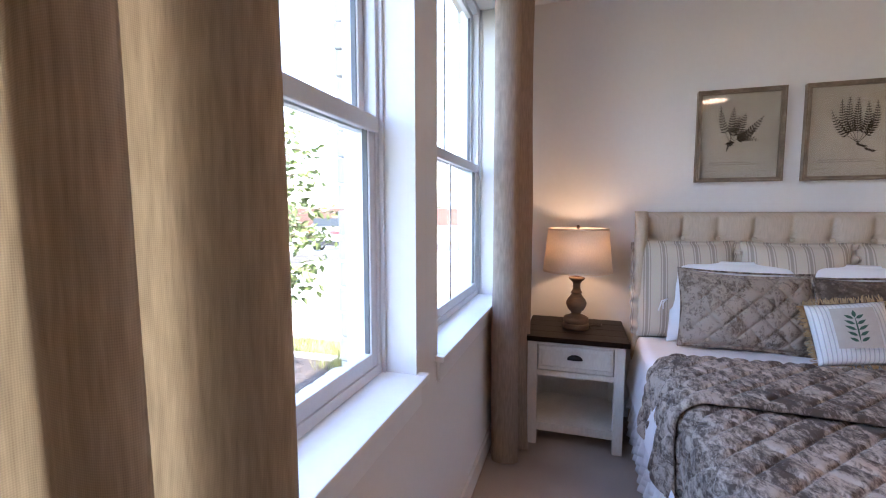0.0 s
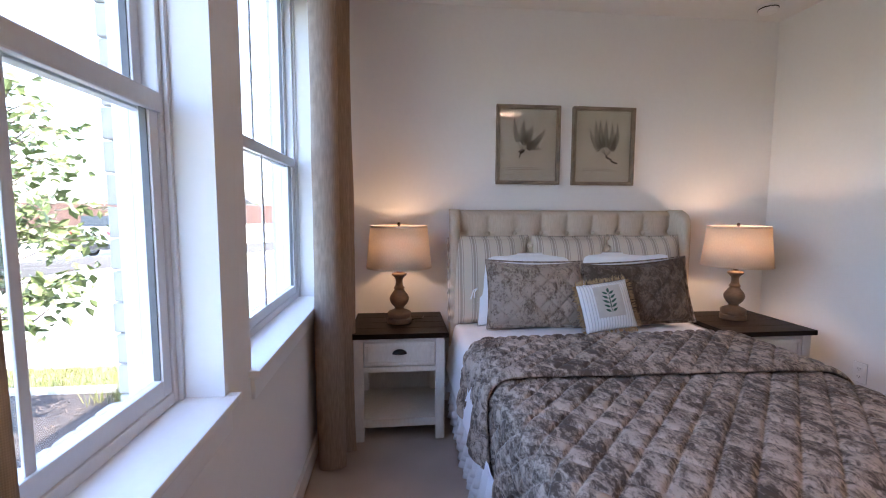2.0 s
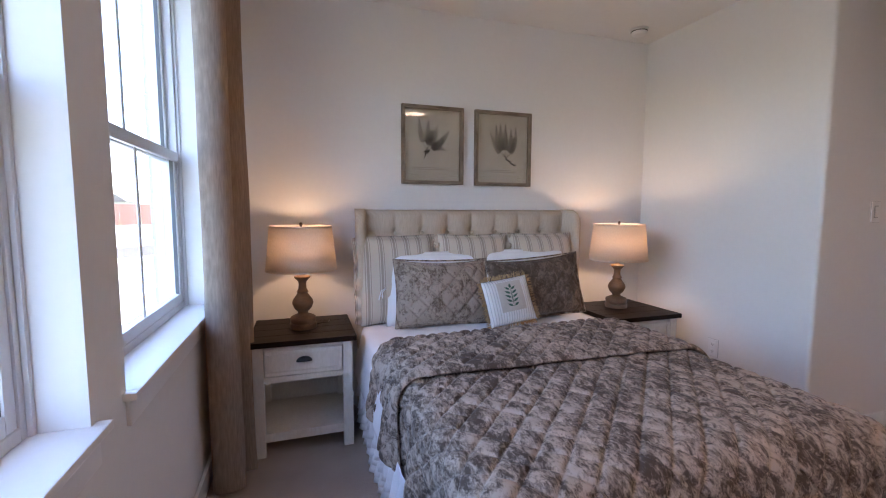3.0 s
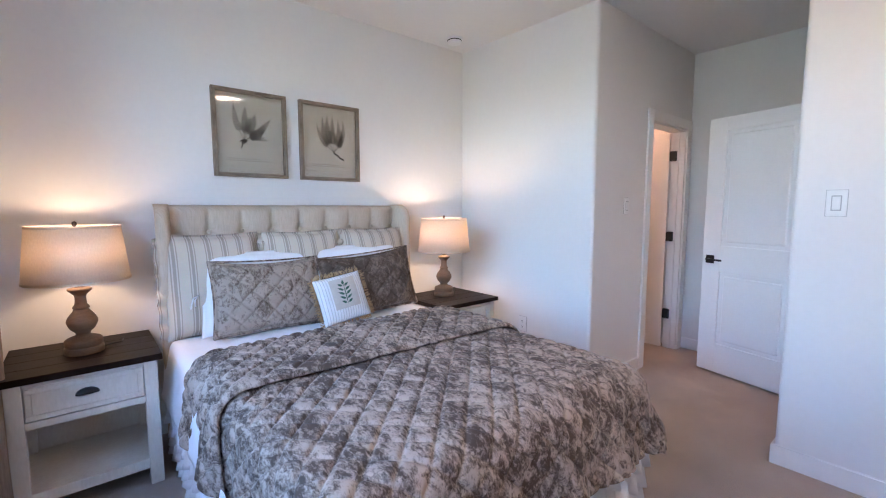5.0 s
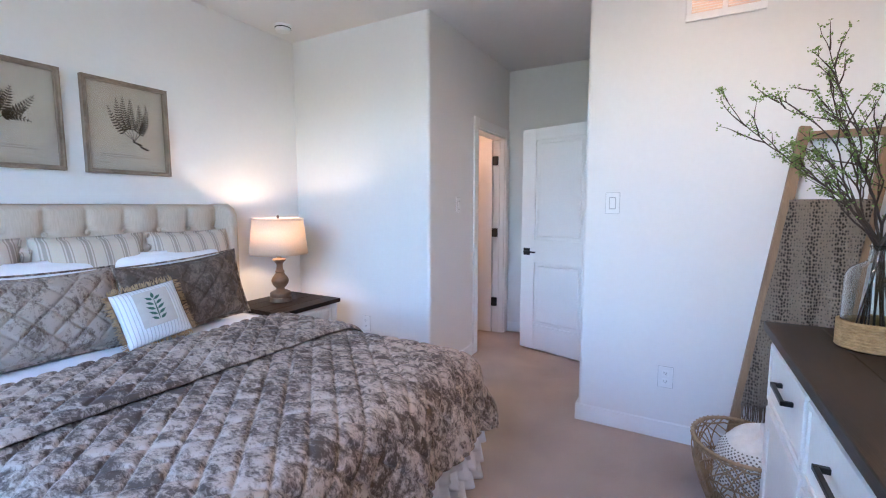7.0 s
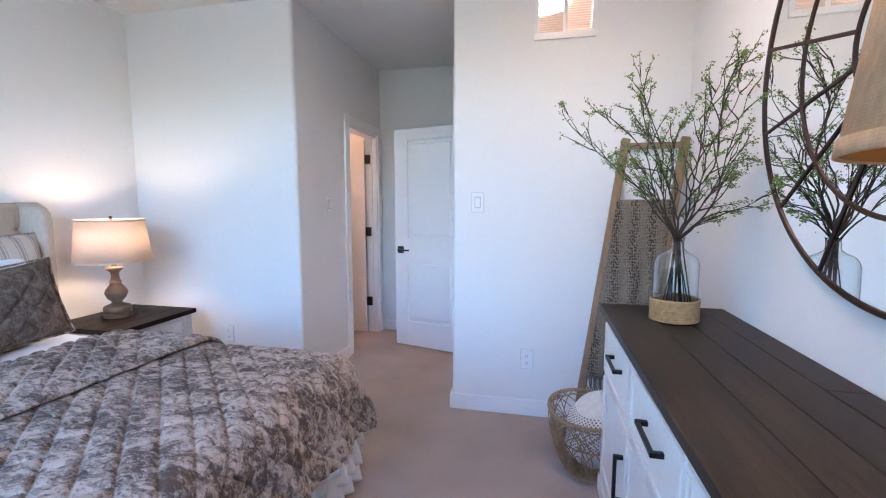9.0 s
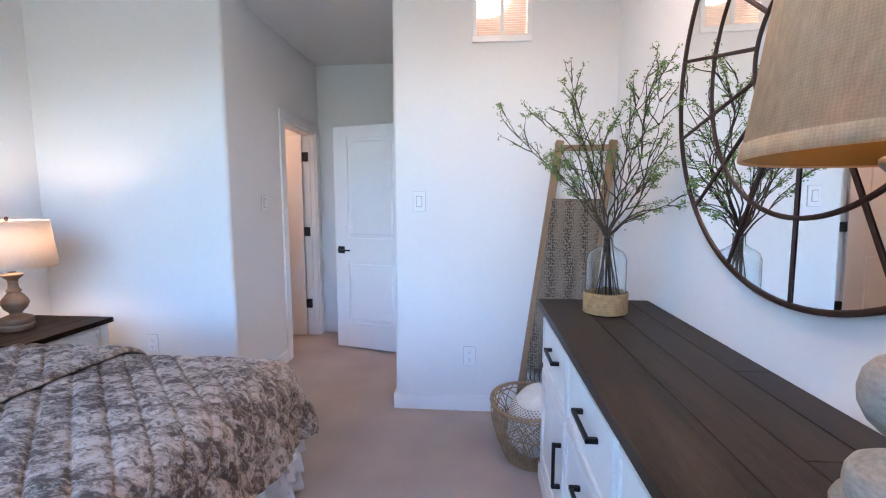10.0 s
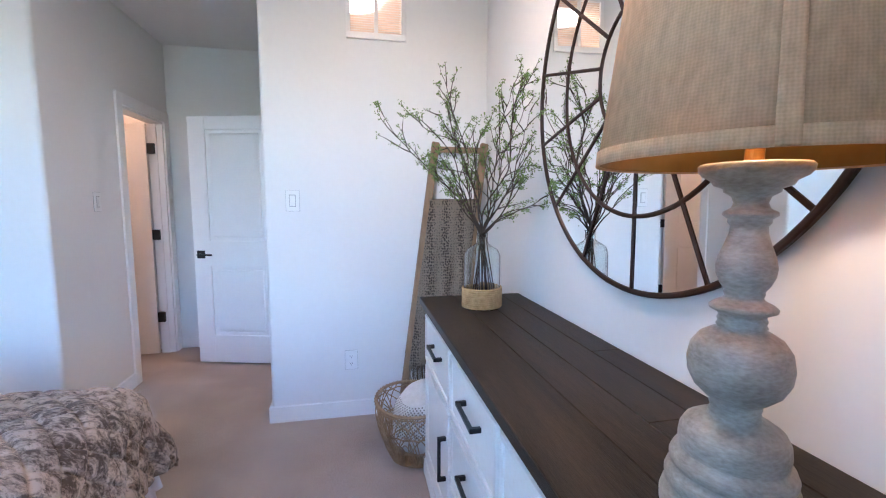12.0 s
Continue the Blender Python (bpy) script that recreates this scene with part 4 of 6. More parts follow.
# ---- nightstands and their lamps ----
def nightstand(m, group="nightstands"):
    """Front towards -y; origin at the floor below the centre of the front edge of the top."""
    n = thing("nightstand", m, "cream nightstand with dark wood top and one drawer", "nightstand", group)
    w, d, h = 0.575, 0.53, 0.655
    bm = bmesh.new()
    for k in range(4):
        add_box(bm, (-w / 2 + 0.0005, k * d / 4 + 0.0006, h - 0.03), (w / 2 - 0.0005, (k + 1) * d / 4 - 0.0006, h))
    bmesh.ops.bevel(bm, geom=list(bm.edges), offset=0.002, segments=1, affect="EDGES")
    part("top", bm, DARKWOOD, n, "dark espresso plank top")
    a, t = w / 2 - 0.022, 0.055
    y0, y1 = 0.022, d - 0.015
    for x0, x1 in ((-a, -a + t), (a - t, a)):
        for ya, yb in ((y0, y0 + t), (y1 - t, y1)):
            part("leg", boxes(((x0, ya, 0), (x1, yb, h - 0.03)), bevel=0.003), CREAM, n)
    part("side_panel", boxes(((-a + 0.012, y0 + t, 0.42), (-a + 0.03, y1 - t, h - 0.03))), CREAM, n)
    part("side_panel", boxes(((a - 0.03, y0 + t, 0.42), (a - 0.012, y1 - t, h - 0.03))), CREAM, n)
    part("back_panel", boxes(((-a + t, y1 - 0.025, 0.12), (a - t, y1 - 0.012, h - 0.03))), CREAM, n)
    part("apron_rail", boxes(((-a + t, y0 + 0.004, h - 0.052), (a - t, y0 + 0.026, h - 0.03)), ((-a + t, y0 + 0.004, 0.42), (a - t, y0 + 0.026, 0.452)), bevel=0.002), CREAM, n)
    part("drawer_box_floor", boxes(((-a + t, y0 + 0.03, 0.43), (a - t, y1 - 0.03, 0.442))), CREAM, n)
    dr = part("drawer", boxes(((-a + t + 0.003, y0 + 0.008, 0.455), (a - t - 0.003, y0 + 0.024, h - 0.055)), bevel=0.002), CREAM, n)
    q0, q1, r0, r1 = -a + t + 0.006, a - t - 0.006, 0.458, h - 0.058
    for lo, hi in (((q0, y0 - 0.002, r0), (q1, y0 + 0.009, r0 + 0.022)), ((q0, y0 - 0.002, r1 - 0.022), (q1, y0 + 0.009, r1)), ((q0, y0 - 0.002, r0 + 0.022), (q0 + 0.022, y0 + 0.009, r1 - 0.022)), ((q1 - 0.022, y0 - 0.002, r0 + 0.022), (q1, y0 + 0.009, r1 - 0.022))):
        part("moulding", boxes((lo, hi), bevel=0.004), CREAM, dr)

    def cup(u, v):
        a_ = math.pi * u
        f = math.sin(v * math.pi / 2)
        return (0.043 * math.cos(a_), y0 + 0.008 - 0.026 * f * math.sin(a_) ** 0.6 - 0.001, 0.528 + 0.028 * math.sin(a_) * math.cos(v * math.pi / 2 * 0.95))
    thicken(part("cup_pull", grid_mesh(cup, 24, 8), BLACK, dr, "black cup pull", smooth=True), 0.002)
    sh = part("shelf", boxes(((-a + 0.01, y0 + 0.012, 0.105), (a - 0.01, y1 - 0.012, 0.13)), bevel=0.002), CREAM, n)
    part("shelf_rail", boxes(((-a + t, y0 + 0.004, 0.085), (a - t, y0 + 0.022, 0.134)), bevel=0.002), CREAM, n)
    part("shelf_rail", boxes(((-a + t, y1 - 0.022, 0.085), (a - t, y1 - 0.004, 0.134)), bevel=0.002), CREAM, n)
    return n


ns = nightstand(pose(-0.276, 2.285, 0))
copy_thing(ns, pose(1.945, 2.13, 0))

NSTOP = 0.655


def table_lamp(m):
    lamp = thing("table_lamp", m, "turned brown wood table lamp with linen drum shade, lit", "lamp", "bedside lamps")
    body = round_profile([(0.077, 0.0), (0.078, 0.028), (0.071, 0.034), (0.074, 0.042), (0.073, 0.066), (0.052, 0.078), (0.030, 0.088), (0.031, 0.100), (0.049, 0.120), (0.059, 0.143), (0.0605, 0.158), (0.053, 0.178), (0.037, 0.200), (0.029, 0.214), (0.034, 0.220), (0.031, 0.228), (0.024, 0.240), (0.022, 0.268), (0.026, 0.284), (0.041, 0.300), (0.047, 0.307), (0.045, 0.316), (0.020, 0.322), (0.016, 0.328)], 3)
    part("body", lathe(body, 36), LAMPWOOD, lamp, smooth=True)
    part("socket", lathe([(0.016, 0.318), (0.016, 0.375), (0.012, 0.38), (0.012, 0.41)], 20), BRONZE, lamp, smooth=False)
    sh = part("shade", shell([(0.205, 0.355), (0.178, 0.615)], 56, 0.0025), SHADE, lamp, "cream linen drum shade", smooth=True)
    part("rim", shell([(0.1795, 0.606), (0.1790, 0.617)], 56, 0.004), SHADE, sh)
    part("rim", shell([(0.2065, 0.353), (0.2058, 0.363)], 56, 0.004), SHADE, sh)
    bm = bmesh.new()
    for k in range(3):
        a = 2 * math.pi * k / 3
        tube(bm, [(0.008 * math.cos(a), 0.008 * math.sin(a), 0.604), (0.176 * math.cos(a), 0.176 * math.sin(a), 0.604)], 0.0018, 5)
    tube(bm, [(0.035, 0, 0.40), (0.045, 0, 0.50), (0.0, 0, 0.604)], 0.0018, 5)
    tube(bm, [(-0.035, 0, 0.40), (-0.045, 0, 0.50), (0.0, 0, 0.604)], 0.0018, 5)
    part("harp", bm, BRONZE, lamp)
    part("finial", lathe(round_profile([(0.004, 0.600), (0.005, 0.612), (0.008, 0.618), (0.010, 0.628), (0.007, 0.634), (0.003, 0.637)]), 14), BRONZE, lamp, smooth=True)
    cord = bmesh.new()
    tube(cord, [(0.06, 0.02, 0.006), (0.11, 0.03, 0.012), (0.15, 0.06, 0.005), (0.16, 0.12, 0.004)], 0.003, 6)
    part("cord", cord, BLACK, lamp, smooth=True)
    return lamp


l1 = table_lamp(pose(-0.276, 2.555, NSTOP))
l2 = copy_thing(l1, pose(1.94, 2.45, NSTOP))
bulb("bedside_bulb", (-0.276, 2.555, NSTOP + 0.52), 0.30)
bulb("bedside_bulb", (1.94, 2.45, NSTOP + 0.52), 0.46)


# ---- pictures over the bed ----
def picture(x0, x1, z0, z1, draw, label):
    w, h = x1 - x0, z1 - z0
    p = thing("framed_print", pose((x0 + x1) / 2, YN, z0), label, "picture", "botanical prints")
    f, d = 0.024, 0.034

    def rail(length):
        """One moulding, mitred at both ends: x along, z inwards, -y out of the wall."""
        bm = bmesh.new()
        prof = [(0, 0), (-d, 0), (-d, 0.007), (-d + 0.006, 0.011), (-d + 0.006, 0.018), (-d + 0.002, 0.022), (-d + 0.004, f), (0, f)]
        ends = []
        for s in (-1, 1):
            ends.append([bm.verts.new((s * (length / 2 - z), y, z)) for y, z in prof])
        for k in range(len(prof)):
            q = (k + 1) % len(prof)
            bm.faces.new((ends[0][k], ends[0][q], ends[1][q], ends[1][k]))
        bm.faces.new(ends[0])
        bm.faces.new(ends[1])
        return bm
    for L, m in ((w, pose(0, 0, 0)), (w, pose(0, 0, h, 0, 180, 0)), (h, pose(-w / 2, 0, h / 2, 0, 90, 0)), (h, pose(w / 2, 0, h / 2, 0, -90, 0))):
        r = part("moulding", rail(L), FRAMEWOOD, p)
        r.matrix_local = m
    part("paper", boxes(((-w / 2 + 0.02, -0.010, 0.02), (w / 2 - 0.02, -0.007, h - 0.02))), PAPER, p, "aged paper print")
    bm = bmesh.new()
    draw(bm, w, h)
    part("plant_drawing", bm, INK, p, "brown-black pressed fern")
    bm = bmesh.new()
    for xx, zz, L in ((-0.16, 0.062, 0.05), (0.12, 0.058, 0.03), (-0.15, 0.10, 0.26), (-0.15, 0.112, 0.22)):
        add_box(bm, (xx, -0.0116, zz), (xx + L, -0.0106, zz + 0.006))
    part("caption", bm, GREYINK, p, "faded caption lines")
    g = part("glazing", boxes(((-w / 2 + 0.02, -0.0165, 0.02), (w / 2 - 0.02, -0.0145, h - 0.02))), PICGLASS, p)
    g.visible_shadow = False
    return p


def frond(bm, base, tip, bend, n, size):
    """A fern frond: paired leaflets shrinking towards its tip."""
    a, b = Vector(base), Vector(tip)
    side = Vector((-(b - a)[1], (b - a)[0])).normalized()
    ev = lambda x, z: -0.0112
    prev = a
    for k in range(n):
        t = (k + 1) / n
        c = a + (b - a) * t + side * (bend * math.sin(t * math.pi))
        d = (c - prev).normalized()
        nrm = Vector((-d[1], d[0]))
        s = 0.92 * size * math.sin(math.pi * min(1.0, 0.30 + 0.62 * t))
        for sg in (-1, 1) if t > 0.24 else ():
            leaf_faces(bm, c, d * 0.55 + nrm * sg, s, s * 0.36, ev)
        leaf_faces(bm, prev, d, (c - prev).length * 1.1, 0.004, ev)
        prev = c


def fern_one(bm, w, h):
    root = (-0.045, 0.235)
    for tip, bend, n, s in (((-0.10, 0.45), 0.012, 13, 0.030), ((-0.03, 0.44), 0.0, 13, 0.032), ((0.03, 0.40), -0.012, 12, 0.036), ((0.12, 0.375), -0.02, 13, 0.036), ((0.085, 0.31), -0.008, 10, 0.034), ((0.10, 0.24), 0.02, 9, 0.032), ((0.0, 0.38), 0.0, 10, 0.034)):
        frond(bm, root, tip, bend, int(n * 1.15), s)
    for k in range(9):
        leaf_faces(bm, root, (math.cos(k * 0.7), -abs(math.sin(k * 0.7)) - 0.15), 0.03, 0.012, lambda x, z: -0.0113)
    leaf_faces(bm, root, (-0.3, -1), 0.065, 0.010, lambda x, z: -0.0113)


def fern_two(bm, w, h):
    root = (0.03, 0.205)
    for tip, bend, n, s in (((-0.10, 0.39), 0.022, 11, 0.030), ((-0.055, 0.445), 0.026, 14, 0.030), ((-0.02, 0.455), 0.018, 15, 0.032), ((0.02, 0.45), 0.004, 15, 0.032), ((0.065, 0.425), -0.018, 13, 0.032), ((0.105, 0.43), -0.030, 14, 0.030), ((0.09, 0.36), -0.022, 10, 0.028)):
        frond(bm, root, tip, bend, int(n * 1.3), s)
    for k in range(6):
        leaf_faces(bm, (0.02 + 0.013 * k, 0.205 - 0.009 * k), (1, -0.7 + 0.3 * (k % 3)), 0.03, 0.014, lambda x, z: -0.0113)


picture(0.398, 0.851, 1.552, 2.094, fern_one, "botanical fern print in a driftwood frame, light patch reflected")
picture(0.944, 1.400, 1.550, 2.094, fern_two, "botanical fern print with long root in a driftwood frame")


# ---- curtains ----
def spline(pts, t):
    """Point of a smooth curve through pts, t counted in points."""
    k = max(0, min(len(pts) - 2, int(t)))
    f = t - k
    a, b, c, d = (pts[max(0, min(len(pts) - 1, k + o))] for o in (-1, 0, 1, 2))
    return tuple(0.5 * (2 * q + (r - p) * f + (2 * p - 5 * q + 4 * r - w) * f * f + (3 * q - p - 3 * r + w) * f ** 3) for p, q, r, w in zip(a, b, c, d))


def gathers(pitch, folds, depth, seed, shift):
    """Plan of a bunched panel: flat valleys by the window, deep folds standing into the room. shift: fold -> offset along the wall."""
    rc = random.Random(seed)
    plan = []
    for k in range(folds):
        d, o = depth * rc.uniform(0.88, 1.1), shift.get(k, rc.uniform(-0.004, 0.004))
        if k == folds - 1:
            d = depth * 1.1
        root = 0.10 if k == folds - 1 else 0.0
        for a, b in ((0.0, 0.0), (0.30, -0.01), (0.60 - root, 0.0), (0.73 - root, 0.08), (0.68 - 0.4 * root, 0.40), (0.69, 0.80), (0.80, 1.0), (0.92, 0.80), (0.94, 0.40), (0.84, 0.09)):
            plan.append((a * pitch + k * pitch + (o if a > 0.2 else 0), b * d))
    o, d = (folds - 1) * pitch + shift.get(folds - 1, 0), depth * 1.1        # the side hem, turned back inside the last fold
    return plan + [(a * pitch + o, b * d) for a, b in ((0.80, 0.15), (0.79, 0.55), (0.80, 0.82), (0.83, 0.60), (0.83, 0.20))]


def curtain(m, y0, plan, seed, zt, spread, label):
    """A panel hanging along y after its plan, wider towards the hem."""
    c = thing("curtain", m, label, "curtain", "window curtains")

    def fn(u, v):
        z = 0.006 + (zt - 0.006) * v
        y, x = spline(plan, u * (len(plan) - 1))
        k = 1.0 + 0.12 * (1 - v) ** 2
        y = y0 + y * (1 + spread * (1 - v) ** 1.6) + 0.008 * nz(z * 0.9, u * 3, seed + 6)
        x = -0.692 + x * k + 0.010 * nz(u * 6, z * 1.1, seed + 2) + 0.003 * nz(u * 30, z * 3, seed)
        z += 0.008 * (1 - v) ** 6 * math.sin(u * 25 + seed)
        return (x, y, z)
    part("panel", grid_mesh(fn, len(plan) * 7, 48), CURTAIN, c, smooth=True)
    return c


curtain(pose(0, 0, 0), -0.575, gathers(0.15, 5, 0.112, 5, {3: 0.027, 4: 0.012}), 5, 2.64, 0.06, "full-length greige linen curtain bunched beside the window")
CORNER_PLAN = [(0.40, -0.03), (0.26, -0.035), (0.12, -0.03), (0.03, -0.01), (0.0, 0.03), (-0.005, 0.07), (0.01, 0.105), (0.05, 0.115), (0.085, 0.085), (0.105, 0.045), (0.13, 0.05), (0.145, 0.10), (0.165, 0.145), (0.19, 0.14), (0.21, 0.10), (0.225, 0.06), (0.245, 0.065), (0.26, 0.12), (0.285, 0.155), (0.31, 0.13), (0.34, 0.06), (0.37, 0.02)]
curtain(pose(0, 0, 0), 2.03, CORNER_PLAN, 8, 2.64, 0.10, "full-length greige linen curtain in the corner by the nightstand")

# ---- dresser and what stands on it ----
DT = 0.90
dresser = thing("dresser", pose(0, 0, 0), "white dresser with weathered dark plank top and black pulls", "dresser")
TX0, TX1, TY0, TY1 = 0.10, 1.868, YS + 0.006, -0.448
FY = -0.472
ycuts = [TY0, -0.865, -0.745, -0.625, TY1]
top = part("top", boxes(((TX0 + 0.01, TY0 + 0.01, DT - 0.032), (TX1 - 0.01, TY1 - 0.012, DT - 0.008))), GREYWOOD, dresser, "weathered dark plank top")
rnd = random.Random(3)
for k, (a, b) in enumerate(zip(ycuts, ycuts[1:])):
    xs = [TX0, (0.98, 0.55, 1.02, 0.40)[k], TX1] if k in (0, 1) else [TX0, TX1]
    for xa, xb in zip(xs, xs[1:]):
        bm = boxes(((xa + 0.0008, a + 0.0012, DT - 0.010), (xb - 0.0008, b - 0.0012, DT - rnd.random() * 0.0006)), bevel=0.0016, segs=1)
        part("plank", bm, GREYWOOD, top)
part("edge_band", boxes(((TX0, TY1 - 0.012, DT - 0.034), (TX1, TY1, DT - 0.001)), ((TX1 - 0.012, TY0, DT - 0.034), (TX1, TY1 - 0.012, DT - 0.001)), ((TX0, TY0, DT - 0.034), (TX0 + 0.012, TY1 - 0.012, DT - 0.001)), bevel=0.003), GREYWOOD, dresser)
BX0, BX1 = 0.155, 1.815
part("body", boxes(((BX0, TY0 + 0.01, 0.09), (BX1, FY - 0.02, DT - 0.034))), DRESSER_WHITE, dresser)
part("plinth", boxes(((BX0 - 0.012, TY0 + 0.004, 0.0), (BX1 + 0.012, FY + 0.012, 0.085)), bevel=0.006), DRESSER_WHITE, dresser)
part("plinth_cap", boxes(((BX0 - 0.006, TY0 + 0.006, 0.085), (BX1 + 0.006, FY + 0.006, 0.10)), bevel=0.004), DRESSER_WHITE, dresser)
cols = [BX0 + 0.035, 0.705, 1.240, BX1 - 0.035]
for x in cols:
    part("stile", boxes(((x - 0.012 if x not in (cols[0], cols[-1]) else x - 0.035, FY - 0.02, 0.10), (x + 0.012 if x not in (cols[0], cols[-1]) else x + 0.035, FY, DT - 0.034)), bevel=0.0015), DRESSER_WHITE, dresser)
for z in (0.10, 0.355, 0.600, 0.845):
    part("rail", boxes(((BX0 + 0.04, FY - 0.0206, z - 0.010 if z > 0.11 else z), (BX1 - 0.04, FY - 0.0008, z + 0.010 if z < 0.84 else DT - 0.034)), bevel=0.001), DRESSER_WHITE, dresser)


def pull(parent, x, y, z, vertical=False, L=0.175):
    """A square bar pull with two posts."""
    bm = bmesh.new()
    add_box(bm, (-L / 2, 0.022, -0.0065), (L / 2, 0.034, 0.0065))
    for s in (-1, 1):
        add_box(bm, (s * L / 2 - (0.014 if s > 0 else 0), 0.0, -0.0075), (s * L / 2 + (0.014 if s < 0 else 0), 0.034, 0.0075))
    bmesh.ops.bevel(bm, geom=list(bm.edges), offset=0.0015, segments=1, affect="EDGES")
    bmesh.ops.transform(bm, matrix=pose(x, y, z, 0, 90 if vertical else 0, 0), verts=bm.verts)
    part("handle", bm, BLACK, parent, "square black bar pull")


def front(name, xa, xb, za, zb):
    """A framed drawer or door front."""
    g = 0.004
    xa, xb, za, zb = xa + g, xb - g, za + g, zb - g
    f = part(name, boxes(((xa, FY - 0.018, za), (xb, FY + 0.004, zb)), bevel=0.002), DRESSER_WHITE, dresser)
    s = 0.018 if name == "drawer" else 0.06
    for lo, hi in (((xa, FY + 0.0035, za), (xb, FY + 0.011, za + s)), ((xa, FY + 0.0035, zb - s), (xb, FY + 0.011, zb)), ((xa, FY + 0.0035, za + s), (xa + s, FY + 0.011, zb - s)), ((xb - s, FY + 0.0035, za + s), (xb, FY + 0.011, zb - s))):
        part("moulding", boxes((lo, hi), bevel=0.003), DRESSER_WHITE, f)
    return f


for k in range(3):
    xa, xb = cols[k] + (0.012 if k else 0), cols[k + 1] - (0.012 if k < 2 else 0)
    f = front("drawer", xa, xb, 0.610, 0.838)
    pull(f, (xa + xb) / 2 - 0.03, FY + 0.004, 0.745)
    if k == 1:
        for za, zb in ((0.365, 0.590), (0.112, 0.345)):
            f = front("drawer", xa, xb, za, zb)
            pull(f, (xa + xb) / 2 - 0.03, FY + 0.004, (za + zb) / 2 + 0.02)
    else:
        f = front("door", xa, xb, 0.112, 0.590)
        pull(f, xa + 0.035 if k == 2 else xb - 0.035, FY + 0.010, 0.40, True)

# lamp on the dresser
LX, LY = 0.290, -0.682
big = thing("table_lamp", pose(LX, LY, DT), "limewashed turned wood lamp with burlap shade", "lamp")
prof = round_profile([(0.092, 0), (0.093, 0.016), (0.089, 0.030), (0.081, 0.036), (0.0865, 0.041), (0.0875, 0.052), (0.084, 0.062), (0.076, 0.068), (0.0805, 0.072), (0.082, 0.080), (0.078, 0.090), (0.070, 0.096), (0.0705, 0.100), (0.0715, 0.112), (0.070, 0.126), (0.064, 0.138), (0.052, 0.146), (0.036, 0.151), (0.0325, 0.154), (0.0335, 0.160), (0.0315, 0.165), (0.0335, 0.171), (0.0315, 0.176), (0.040, 0.183), (0.0555, 0.198), (0.0645, 0.217), (0.0662, 0.236), (0.0625, 0.257), (0.052, 0.273), (0.038, 0.282), (0.0295, 0.286), (0.0318, 0.290), (0.0295, 0.294), (0.0312, 0.299), (0.029, 0.304), (0.031, 0.308), (0.0415, 0.3135), (0.0425, 0.3175), (0.037, 0.3225), (0.026, 0.328), (0.0235, 0.3325), (0.0255, 0.337), (0.0245, 0.341), (0.031, 0.351), (0.0358, 0.363), (0.0372, 0.375), (0.0345, 0.390), (0.0285, 0.406), (0.0235, 0.422), (0.0225, 0.433), (0.0265, 0.438), (0.0258, 0.4425), (0.0335, 0.448), (0.0325, 0.4525), (0.0235, 0.458), (0.0205, 0.465), (0.0235, 0.474), (0.0335, 0.480), (0.0345, 0.485), (0.046, 0.489), (0.050, 0.496), (0.061, 0.502), (0.0665, 0.509), (0.0672, 0.516), (0.064, 0.519), (0.02, 0.520)], 1)
part("body", lathe(prof, 48), LAMPGREY, big, smooth=True)
part("socket", lathe([(0.012, 0.519), (0.012, 0.58)], 20), GOLD, big)
R0, R1, ZA, ZB = 0.205, 0.165, 0.520, 0.850
sh = part("shade", shell([(R0, ZA), (R1, ZB)], 64, 0.002), BURLAP, big, "natural burlap shade", smooth=True)
part("lining", shell([(R0 - 0.0030, ZA + 0.002), (R1 - 0.0030, ZB - 0.002)], 64, 0.001), GOLD, sh, "gold lining", smooth=True)
part("rim", shell([(R0 + 0.0025, ZA - 0.001), (R0 + 0.001, ZA + 0.020)], 64, 0.004), BURLAP, sh, smooth=True)


def seam_strip(a):
    def fn(u, v):
        r = R0 + (R1 - R0) * v + 0.0028
        t = a + (u - 0.5) * 0.10
        return (r * math.cos(t), r * math.sin(t), ZA + (ZB - ZA) * v)
    return grid_mesh(fn, 3, 12)


for a in (2.44, 0.62):
    thicken(part("seam", seam_strip(a), BURLAP, sh, smooth=True), 0.004, 1)
bm = bmesh.new()
tube(bm, [(-0.08, -0.02, 0.006), (-0.11, -0.07, 0.004), (-0.10, -0.15, 0.004), (-0.115, -0.20, 0.012), (-0.12, -0.225, 0.03), (-0.12, -0.27, 0.02)], 0.0035, 6)
part("cord", bm, BLACK, big, smooth=True)
bulb("dresser_bulb", (LX, LY, DT + 0.77), 0.40)

# vase with twigs
VX, VY = 1.612, -0.693
vase = thing("vase", pose(VX, VY, DT), "clear glass bottle vase with rope-wrapped base", "vase")
outer = round_profile([(0.078, 0.003), (0.081, 0.015), (0.081, 0.20), (0.079, 0.235), (0.066, 0.262), (0.040, 0.278), (0.026, 0.290), (0.0235, 0.305), (0.0235, 0.328), (0.028, 0.335)], 4)
inner = [(max(r - 0.0035, 0.001), z + (0.004 if z < 0.01 else 0)) for r, z in reversed(outer)]
part("glass", lathe([(0.001, 0.003)] + outer + inner + [(0.001, 0.008)], 48), GLASS, vase, smooth=True)
rope = bmesh.new()
turns, R = 10, 0.086
tube(rope, [((R) * math.cos(a), (R) * math.sin(a), 0.0055 + 0.0088 * a / (2 * math.pi)) for a in [2 * math.pi * k / 40 for k in range(40 * turns)]], 0.0052, 6)
part("rope_wrap", rope, ROPE, vase, "coiled jute rope", smooth=True)

